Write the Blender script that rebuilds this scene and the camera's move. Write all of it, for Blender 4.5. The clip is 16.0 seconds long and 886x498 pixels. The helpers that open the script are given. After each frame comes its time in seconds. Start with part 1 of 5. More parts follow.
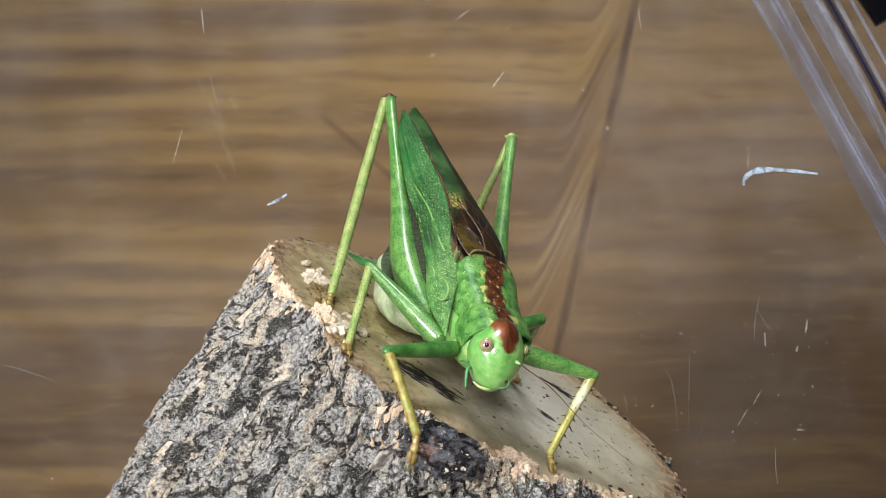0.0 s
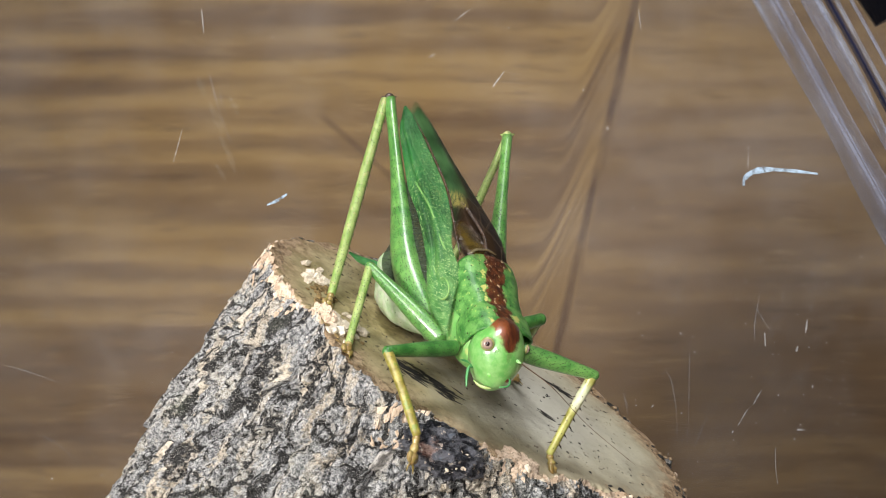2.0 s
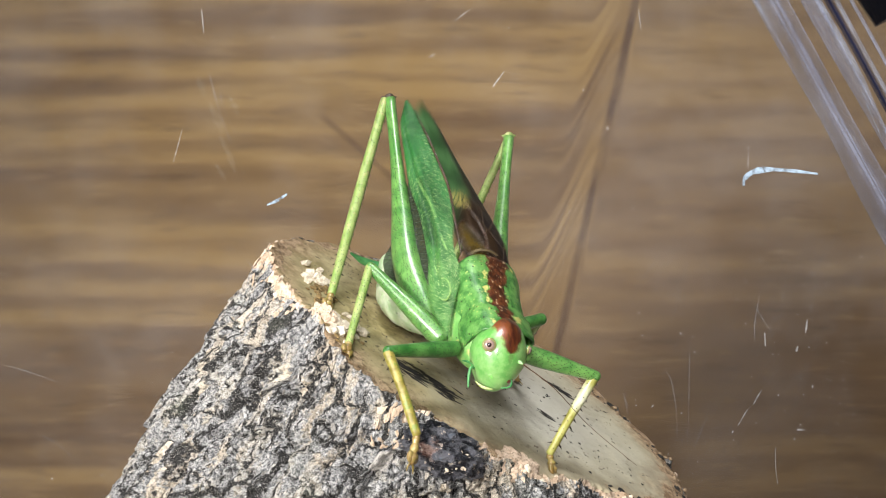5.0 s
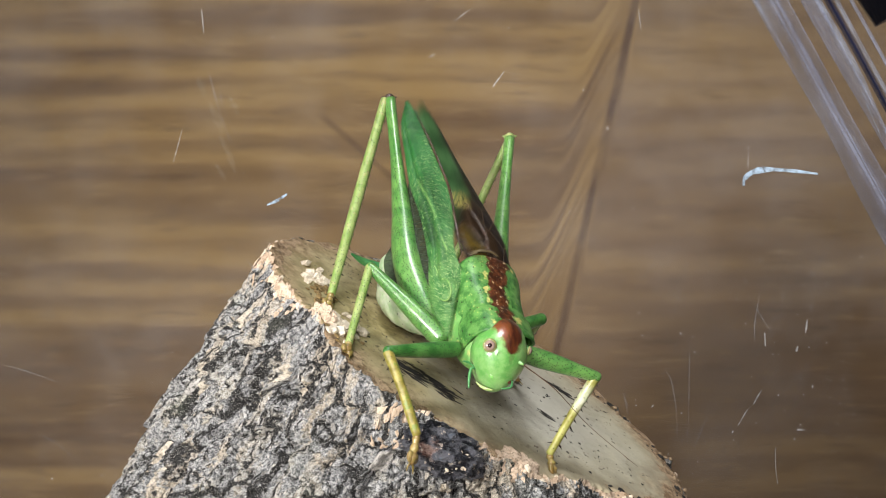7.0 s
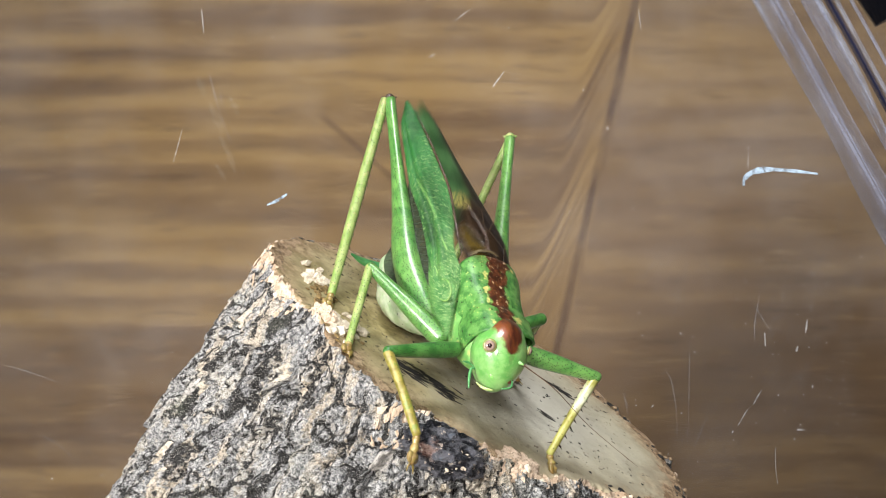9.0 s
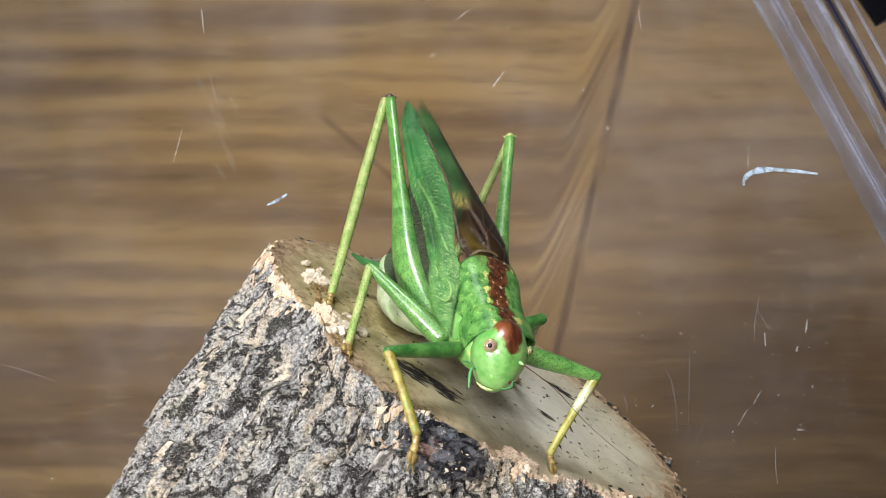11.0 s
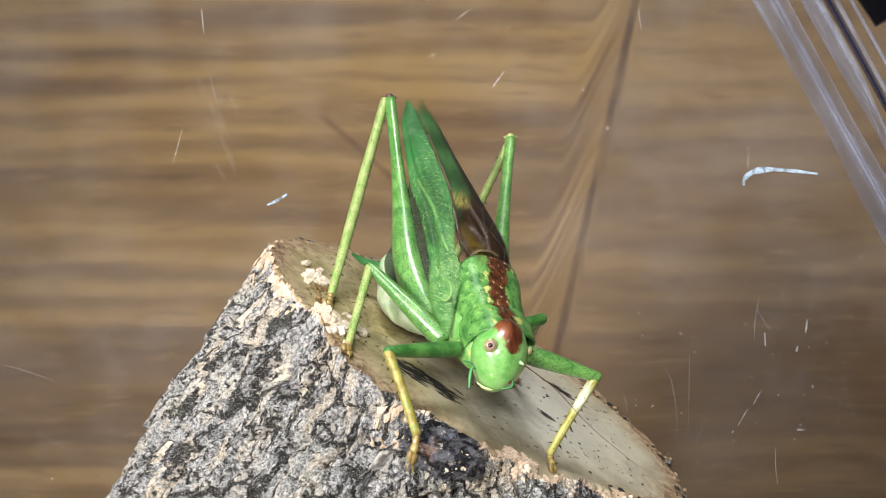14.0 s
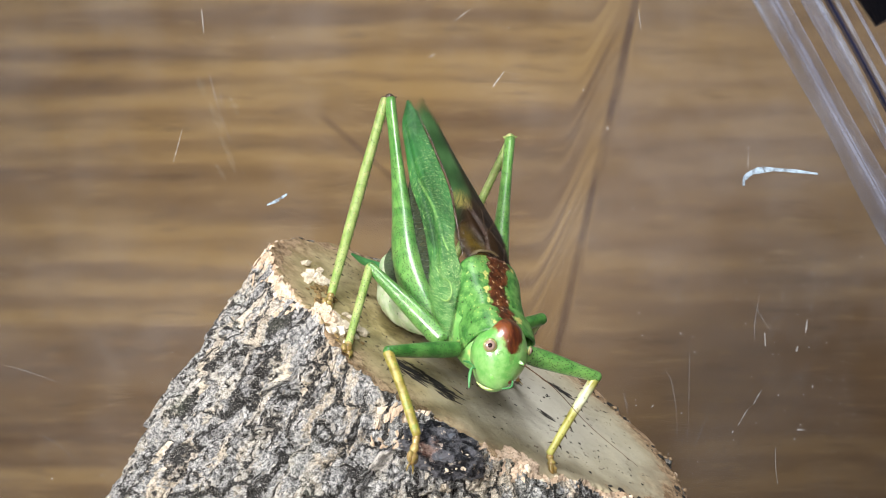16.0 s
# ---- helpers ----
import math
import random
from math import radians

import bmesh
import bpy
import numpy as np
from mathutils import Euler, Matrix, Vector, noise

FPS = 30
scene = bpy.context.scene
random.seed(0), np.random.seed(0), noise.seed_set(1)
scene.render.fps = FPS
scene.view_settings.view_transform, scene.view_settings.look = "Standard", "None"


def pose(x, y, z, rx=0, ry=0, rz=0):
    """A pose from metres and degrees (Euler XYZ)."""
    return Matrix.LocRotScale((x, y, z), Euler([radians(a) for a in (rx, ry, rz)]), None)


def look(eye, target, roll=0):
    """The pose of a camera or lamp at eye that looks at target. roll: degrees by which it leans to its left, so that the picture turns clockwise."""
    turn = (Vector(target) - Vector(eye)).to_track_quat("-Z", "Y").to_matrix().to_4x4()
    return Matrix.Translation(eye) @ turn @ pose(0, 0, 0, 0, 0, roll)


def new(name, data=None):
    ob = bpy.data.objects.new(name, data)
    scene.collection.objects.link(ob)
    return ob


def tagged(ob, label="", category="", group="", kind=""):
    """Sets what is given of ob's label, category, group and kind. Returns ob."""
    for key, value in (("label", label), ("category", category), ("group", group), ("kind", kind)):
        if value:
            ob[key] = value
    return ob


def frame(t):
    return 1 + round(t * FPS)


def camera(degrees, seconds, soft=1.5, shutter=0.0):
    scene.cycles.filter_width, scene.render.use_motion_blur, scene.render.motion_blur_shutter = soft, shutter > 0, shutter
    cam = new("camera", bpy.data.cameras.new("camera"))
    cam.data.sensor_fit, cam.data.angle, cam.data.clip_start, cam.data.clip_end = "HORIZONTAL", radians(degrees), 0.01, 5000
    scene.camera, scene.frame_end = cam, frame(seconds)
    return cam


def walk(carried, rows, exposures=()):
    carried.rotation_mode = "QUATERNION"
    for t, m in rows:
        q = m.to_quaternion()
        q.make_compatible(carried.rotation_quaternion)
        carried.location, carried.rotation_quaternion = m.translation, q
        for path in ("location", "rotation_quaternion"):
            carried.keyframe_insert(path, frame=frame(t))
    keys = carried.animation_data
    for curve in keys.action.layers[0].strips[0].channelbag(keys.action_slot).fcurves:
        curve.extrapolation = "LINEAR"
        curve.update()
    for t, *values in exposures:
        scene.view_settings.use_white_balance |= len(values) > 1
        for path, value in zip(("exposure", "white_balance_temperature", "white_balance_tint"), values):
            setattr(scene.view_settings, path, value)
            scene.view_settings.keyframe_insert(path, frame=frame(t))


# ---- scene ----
cam = camera(40, 16.0, soft=1.0, shutter=1.0)
walk(cam, [(0.0, look((0, -0.115, 0.060), (0, 0, 0.060))), (16.0, look((0, -0.115, 0.060), (0, 0, 0.060)))],
     exposures=[(0.0, -0.33), (0.5, -0.41), (1.0, -0.27), (1.5, -0.22), (2.0, -0.22), (2.5, -0.14), (3.0, -0.06), (3.5, -0.03), (4.0, 0.00), (5.3, -0.05),
                (6.5, -0.19), (7.0, -0.27), (7.5, -0.30), (8.0, -0.16), (8.5, 0.02), (9.0, 0.00), (10.3, -0.10), (11.5, -0.19), (12.0, -0.13), (12.5, -0.08),
                (13.0, -0.03), (13.5, -0.05), (14.0, -0.03), (15.0, 0.00), (16.0, 0.00)])

MM = 0.001

# ---- light: a desk lamp low on one side, a small filming lamp over the lens, a broad round ceiling lamp ----
world = bpy.data.worlds.new("room_world")
scene.world = world
world.use_nodes = True
world.node_tree.nodes["Background"].inputs[0].default_value = (0.75, 0.85, 1.0, 1)
world.node_tree.nodes["Background"].inputs[1].default_value = 0.25


def area_lamp(name, eye, target, size, watts, colour):
    data = bpy.data.lights.new(name, "AREA")
    data.shape, data.size, data.energy, data.color = "DISK", size, watts, colour
    ob = new(name, data)
    ob.matrix_world = look(eye, target)
    return ob


def beam_lamp(name, eye, target, radius, watts, degrees, colour):
    data = bpy.data.lights.new(name, "SPOT")
    data.shadow_soft_size, data.energy, data.color, data.spot_size, data.spot_blend = radius, watts, colour, radians(degrees), 1.0
    ob = new(name, data)
    ob.matrix_world = look(eye, target)
    return ob


beam_lamp("desk_lamp_light", (-0.265, -0.355, 0.085), (-0.002, 0, 0.060), 0.060, 12.6, 33, (1.0, 0.95, 0.88))
beam_lamp("filming_lamp_light", (-0.015, -0.220, 0.112), (-0.028, 0, 0.068), 0.030, 1.9, 50, (1.0, 0.97, 0.93))
area_lamp("ceiling_lamp_light", (-0.03, -0.31, 0.78), (0, 0, 0.05), 0.24, 5.2, (0.98, 0.98, 1.0))


# ---- materials ----
class Nodes:
    """Short words for building a node material."""

    def __init__(self, name):
        self.m = bpy.data.materials.new(name)
        self.m.use_nodes = True
        self.t = self.m.node_tree
        self.b = self.t.nodes["Principled BSDF"]
        self.out = self.t.nodes["Material Output"]
        self.co = self.t.nodes.new("ShaderNodeTexCoord").outputs["Object"]

    def put(self, socket, value):
        if isinstance(value, bpy.types.NodeSocket):
            self.t.links.new(value, socket)
        elif isinstance(value, tuple) and len(value) == 3 and socket.type == "RGBA":
            socket.default_value = (*value, 1)
        else:
            socket.default_value = value

    def noise(self, scale, detail=4, rough=0.55, co=None, distortion=0.0):
        n = self.t.nodes.new("ShaderNodeTexNoise")
        self.put(n.inputs["Vector"], co or self.co)
        for key, value in (("Scale", scale), ("Detail", detail), ("Roughness", rough), ("Distortion", distortion)):
            n.inputs[key].default_value = value
        return n.outputs["Fac"]

    def cells(self, scale, feature="F1", co=None, randomness=1.0):
        n = self.t.nodes.new("ShaderNodeTexVoronoi")
        n.feature = feature
        self.put(n.inputs["Vector"], co or self.co)
        n.inputs["Scale"].default_value = scale
        n.inputs["Randomness"].default_value = randomness
        return n.outputs["Distance"]

    def stretch(self, x, y, z, co=None, turn=(0, 0, 0), shift=(0, 0, 0)):
        n = self.t.nodes.new("ShaderNodeMapping")
        self.put(n.inputs["Vector"], co or self.co)
        n.inputs["Scale"].default_value = (x, y, z)
        n.inputs["Rotation"].default_value = turn
        n.inputs["Location"].default_value = shift
        return n.outputs[0]

    def axes(self, co=None):
        n = self.t.nodes.new("ShaderNodeSeparateXYZ")
        self.put(n.inputs[0], co or self.co)
        return n.outputs[0], n.outputs[1], n.outputs[2]

    def vec(self, x, y, z):
        n = self.t.nodes.new("ShaderNodeCombineXYZ")
        for i, v in enumerate((x, y, z)):
            self.put(n.inputs[i], v)
        return n.outputs[0]

    def math(self, op, a, b=0.0, c=0.0, clamp=False):
        n = self.t.nodes.new("ShaderNodeMath")
        n.operation, n.use_clamp = op, clamp
        for i, v in enumerate((a, b, c)):
            self.put(n.inputs[i], v)
        return n.outputs[0]

    def step(self, v, low, high, to_low=0.0, to_high=1.0):
        n = self.t.nodes.new("ShaderNodeMapRange")
        n.interpolation_type = "SMOOTHSTEP"
        for key, value in (("Value", v), ("From Min", low), ("From Max", high), ("To Min", to_low), ("To Max", to_high)):
            self.put(n.inputs[key], value)
        return n.outputs[0]

    def mix(self, fac, a, b):
        n = self.t.nodes.new("ShaderNodeMix")
        n.data_type = "RGBA"
        self.put(n.inputs[0], fac)
        self.put(n.inputs[6], a)
        self.put(n.inputs[7], b)
        return n.outputs[2]

    def random(self):
        return self.t.nodes.new("ShaderNodeObjectInfo").outputs["Random"]

    def island(self):
        return self.t.nodes.new("ShaderNodeNewGeometry").outputs["Random Per Island"]

    def bump(self, height, strength, distance):
        n = self.t.nodes.new("ShaderNodeBump")
        n.inputs["Strength"].default_value = strength
        n.inputs["Distance"].default_value = distance
        self.put(n.inputs["Height"], height)
        old = self.b.inputs["Normal"].links
        if old:
            self.t.links.new(old[0].from_socket, n.inputs["Normal"])
        self.put(self.b.inputs["Normal"], n.outputs[0])

    def set(self, colour, rough=0.5, **more):
        self.put(self.b.inputs["Base Color"], colour)
        self.put(self.b.inputs["Roughness"], rough)
        for key, value in more.items():
            self.put(self.b.inputs[key.replace("_", " ")], value)
        return self.m


def skin(name, light, dark, rough=0.32, dots=0.0, dot_size=2300.0, glow=0.12, blotch=None, coat=0.22, shine=0.75):
    """Insect skin: two greens, fine pits, and small black dots where wanted."""
    n = Nodes(name)
    col = n.mix(n.step(n.noise(650, 5, 0.65), 0.35, 0.65), dark, light)
    if blotch:
        col = n.mix(n.step(n.noise(1500, 4, 0.6), 0.56, 0.66), col, blotch)
    if dots:
        d = n.cells(dot_size, randomness=0.6)
        col = n.mix(n.step(d, dots * 0.75, dots, 1.0, 0.0), col, (0.012, 0.02, 0.008))
    n.bump(n.noise(1400, 4, 0.6), 0.4, 0.00016)
    n.bump(n.noise(6000, 3), 0.6, 0.00007)
    return n.set(col, n.step(n.noise(900, 2), 0.3, 0.7, rough - 0.02, rough + 0.14),
                 Subsurface_Weight=glow, Subsurface_Radius=(0.4, 1.0, 0.25), Subsurface_Scale=0.0006,
                 Coat_Weight=shine, Coat_Roughness=coat)



leg_green = skin("speckled green leg skin", (0.15, 0.34, 0.085), (0.062, 0.21, 0.045), 0.3, dots=0.34, dot_size=5500, coat=0.22, shine=0.9)
# darker copy of the leg green, painting shade onto two of the legs
shade_green = skin("green leg skin darkened as shade", (0.085, 0.25, 0.055), (0.022, 0.125, 0.02), 0.34, dots=0.28, dot_size=5200, coat=0.4, shine=0.35)
tibia_green = skin("yellow-green shin skin", (0.32, 0.41, 0.14), (0.18, 0.29, 0.065), 0.42, dots=0.27, dot_size=5200, coat=0.4, shine=0.3, blotch=(0.36, 0.36, 0.15))
def highlight_shin_material():
    n = Nodes("olive shin with a highlight painted on its upper third")
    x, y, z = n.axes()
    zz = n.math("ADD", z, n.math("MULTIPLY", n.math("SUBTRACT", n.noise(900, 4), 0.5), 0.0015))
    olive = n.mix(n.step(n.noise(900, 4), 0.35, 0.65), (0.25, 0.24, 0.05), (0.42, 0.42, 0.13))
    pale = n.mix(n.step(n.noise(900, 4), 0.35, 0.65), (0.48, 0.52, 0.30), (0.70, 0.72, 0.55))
    # pale band below the knee: the shin's highlight put into its colour
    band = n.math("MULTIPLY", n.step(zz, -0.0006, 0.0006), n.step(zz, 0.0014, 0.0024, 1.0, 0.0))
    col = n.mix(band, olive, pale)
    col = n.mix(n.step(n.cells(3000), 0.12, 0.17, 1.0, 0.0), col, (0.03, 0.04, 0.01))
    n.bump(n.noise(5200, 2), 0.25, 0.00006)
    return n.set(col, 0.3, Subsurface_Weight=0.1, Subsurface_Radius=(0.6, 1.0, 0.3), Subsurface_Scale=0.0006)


highlight_shin = highlight_shin_material()
tibia_yellow = skin("ochre shin skin", (0.42, 0.36, 0.09), (0.19, 0.16, 0.025), 0.34, dots=0.14, dot_size=4200, coat=0.4, shine=0.35, blotch=(0.20, 0.25, 0.04))
foot_brown = skin("amber foot skin", (0.36, 0.27, 0.09), (0.20, 0.13, 0.035), 0.4)
spine_dark = skin("dark spine", (0.05, 0.035, 0.02), (0.02, 0.015, 0.01), 0.4)
face_green = skin("pale green face", (0.25, 0.60, 0.16), (0.17, 0.50, 0.10), 0.3, glow=0.2)
belly_pale = skin("whitish belly skin", (0.50, 0.58, 0.42), (0.30, 0.42, 0.24), 0.45, dots=0.14, dot_size=1500, glow=0.2)
knee_dark = skin("dark knee cap", (0.07, 0.05, 0.035), (0.03, 0.02, 0.015), 0.35)


def head_material():
    n = Nodes("green head with brown crown")
    x, y, z = n.axes()
    col = n.mix(n.step(n.noise(700, 5, 0.6), 0.35, 0.65), (0.115, 0.36, 0.078), (0.23, 0.48, 0.15))
    col = n.mix(n.math("MULTIPLY", n.step(n.noise(380, 3), 0.50, 0.66), 0.35), col, (0.30, 0.52, 0.19))
    side = n.math("ABSOLUTE", n.math("ADD", n.math("ADD", x, 0.00045), n.math("MULTIPLY", n.math("SUBTRACT", n.noise(1200, 4, 0.65), 0.5), 0.0009)))
    run = n.math("DIVIDE", n.math("ADD", y, 0.0040), 0.00300)
    wide = n.math("MULTIPLY", n.math("SQRT", n.math("MAXIMUM", n.math("SUBTRACT", 1.0, n.math("MULTIPLY", run, run)), 0.0)), 0.00125)
    crown = n.math("MULTIPLY", n.step(n.math("SUBTRACT", side, wide), -0.00025, 0.00020, 1.0, 0.0), n.step(z, 0.0014, 0.0018))
    brown = n.mix(n.step(n.noise(1100, 4, 0.6, n.stretch(1, 0.3, 0.3)), 0.38, 0.66), (0.045, 0.010, 0.004), (0.20, 0.055, 0.014))
    brown = n.mix(n.step(x, -0.0007, 0.0008, 0.0, 0.75), brown, (0.03, 0.008, 0.004))
    col = n.mix(n.math("MULTIPLY", n.step(n.noise(2600, 3, 0.6), 0.55, 0.62), 0.15), col, (0.40, 0.58, 0.24))
    col = n.mix(n.step(z, -0.0002, -0.0018, 0.0, 0.4), col, (0.34, 0.55, 0.24))
    col = n.mix(crown, col, brown)
    n.bump(n.noise(1100, 4, 0.6), 0.45, 0.00014)
    n.bump(n.noise(4800, 2), 0.3, 0.00005)
    return n.set(col, 0.34, Subsurface_Weight=0.15, Subsurface_Radius=(0.4, 1.0, 0.25), Subsurface_Scale=0.0006,
                 Coat_Weight=1.0, Coat_Roughness=0.19)


def pronotum_material():
    n = Nodes("green pronotum with brown band")
    x, y, z = n.axes()
    wob = n.math("MULTIPLY", n.math("SUBTRACT", n.noise(1100, 5, 0.7), 0.5), 0.0019)
    rear = n.step(y, -0.0005, 0.0036)
    side = n.math("SUBTRACT", n.math("ABSOLUTE", n.math("ADD", n.math("SUBTRACT", x, n.math("MULTIPLY", rear, 0.0009)), wob)), n.math("MULTIPLY", rear, 0.0004))
    col = n.mix(n.step(n.noise(900, 5, 0.65), 0.38, 0.62), (0.036, 0.150, 0.030), (0.125, 0.31, 0.075))
    col = n.mix(n.math("MULTIPLY", n.step(n.cells(3000), 0.20, 0.30, 1.0, 0.0), n.step(n.noise(800, 3), 0.48, 0.56)), col, (0.25, 0.38, 0.10))
    col = n.mix(n.step(n.cells(1700), 0.12, 0.17, 1.0, 0.0), col, (0.02, 0.04, 0.01))
    edge = n.math("MULTIPLY", n.step(side, 0.0009, 0.0011), n.step(side, 0.0013, 0.0017, 1.0, 0.0))
    patch = n.math("MULTIPLY", edge, n.step(n.noise(750, 3), 0.52, 0.58))
    top = n.step(z, 0.0004, 0.0012)
    col = n.mix(n.math("MULTIPLY", patch, top), col, (0.47, 0.46, 0.14))
    brown = n.mix(n.step(n.noise(1700, 5, 0.65), 0.4, 0.65), (0.040, 0.012, 0.005), (0.14, 0.045, 0.015))
    brown = n.mix(n.step(n.noise(2600, 3, 0.6), 0.60, 0.66), brown, (0.50, 0.37, 0.22))
    col = n.mix(n.math("MULTIPLY", n.step(side, 0.00075, 0.00100, 1.0, 0.0), top), col, brown)
    n.bump(n.noise(2600, 4), 0.5, 0.00015)
    return n.set(col, 0.42, Subsurface_Weight=0.1, Subsurface_Radius=(0.4, 1.0, 0.25), Subsurface_Scale=0.0006,
                 Coat_Weight=0.08, Coat_Roughness=0.2, Specular_IOR_Level=0.35)


def wing_veins(n, scale, wide):
    return n.step(n.cells(scale, "DISTANCE_TO_EDGE", n.stretch(1.0, 0.55, 1.0)), wide * 0.4, wide, 1.0, 0.0)


def green_wing_material():
    n = Nodes("green fore wing with pale flecks")
    x, y, z = n.axes()
    col = n.mix(n.step(n.noise(330, 4, co=n.stretch(1, 0.5, 1)), 0.35, 0.65), (0.004, 0.042, 0.010), (0.018, 0.120, 0.028))
    col = n.mix(n.step(y, 0.001, 0.011, 0.6, 0.0), col, n.mix(n.step(n.noise(1100, 4, 0.6), 0.4, 0.6), (0.045, 0.17, 0.035), (0.14, 0.31, 0.09)))
    zone = n.math("MULTIPLY", n.step(y, 0.0225, 0.017), n.step(n.noise(260, 3), 0.36, 0.50))
    fleck = n.step(n.noise(8200, 3, 0.6, n.stretch(1.0, 0.8, 1.0)), 0.57, 0.63)
    col = n.mix(n.math("MULTIPLY", fleck, zone), col, (0.30, 0.44, 0.17))
    # shade of the folds painted into the green as dark streaks
    crease_shade = n.step(n.noise(420, 4, 0.6, n.stretch(1.0, 0.22, 1.0)), 0.54, 0.64)
    col = n.mix(n.math("MULTIPLY", crease_shade, 0.85), col, (0.006, 0.040, 0.010))
    col = n.mix(n.math("MULTIPLY", wing_veins(n, 2600, 0.10), 0.22), col, (0.09, 0.24, 0.06))
    n.bump(n.cells(2600, "DISTANCE_TO_EDGE", n.stretch(1.0, 0.55, 1.0)), 0.4, 0.00008)
    n.bump(n.noise(420, 4, 0.6, n.stretch(1.0, 0.22, 1.0)), 0.6, 0.0008)
    n.bump(n.noise(2200, 5, 0.65), 0.6, 0.00026)
    n.set(col, 0.46, Coat_Weight=0.06, Coat_Roughness=0.2, Specular_IOR_Level=0.3, Transmission_Weight=0.0,
          Subsurface_Weight=0.1, Subsurface_Radius=(0.3, 1.0, 0.2), Subsurface_Scale=0.0004)
    return n.m


def brown_wing_material():
    n = Nodes("brown and green sound wing")
    x, y, z = n.axes()
    green = n.mix(n.step(n.noise(380, 3), 0.35, 0.65), (0.018, 0.058, 0.018), (0.065, 0.16, 0.055))
    brown = n.mix(n.step(n.noise(520, 4, co=n.stretch(1, 0.4, 1)), 0.38, 0.66), (0.005, 0.004, 0.004), (0.030, 0.017, 0.008))
    yy = n.math("ADD", y, n.math("MULTIPLY", n.math("SUBTRACT", n.noise(300, 2), 0.5), 0.006))
    tilt = n.math("ADD", yy, n.math("MULTIPLY", x, -1.6))
    col = n.mix(n.step(tilt, 0.0095, 0.0150), brown, green)
    net = n.cells(2300, "DISTANCE_TO_EDGE")
    spot = n.math("MULTIPLY", n.math("MULTIPLY", n.step(y, 0.0098, 0.0104), n.step(y, 0.0114, 0.0126, 1.0, 0.0)),
                  n.step(x, 0.0003, -0.0003))
    edge = n.step(n.math("ADD", x, n.math("MULTIPLY", y, 0.155)), 0.0024, 0.0031)
    col = n.mix(n.math("MULTIPLY", edge, 0.85), col, (0.012, 0.008, 0.006))
    col = n.mix(n.math("MULTIPLY", spot, n.step(net, 0.07, 0.13)), col, (0.36, 0.31, 0.09))
    rib = n.step(n.cells(650, "DISTANCE_TO_EDGE", n.stretch(1.0, 0.5, 1.0)), 0.02, 0.05, 1.0, 0.0)
    rib = n.math("MULTIPLY", rib, n.step(tilt, 0.0115, 0.0080))
    col = n.mix(n.math("MULTIPLY", rib, 0.5), col, (0.075, 0.045, 0.022))
    n.bump(rib, 0.6, 0.0002)
    n.bump(n.noise(900, 4, co=n.stretch(1, 0.5, 1)), 0.5, 0.0003)
    n.bump(n.noise(2400, 3), 0.4, 0.0001)
    return n.set(col, 0.34, Coat_Weight=0.12, Coat_Roughness=0.1, Specular_IOR_Level=0.3)


head_skin, pronotum_skin = head_material(), pronotum_material()
green_wing, brown_wing = green_wing_material(), brown_wing_material()


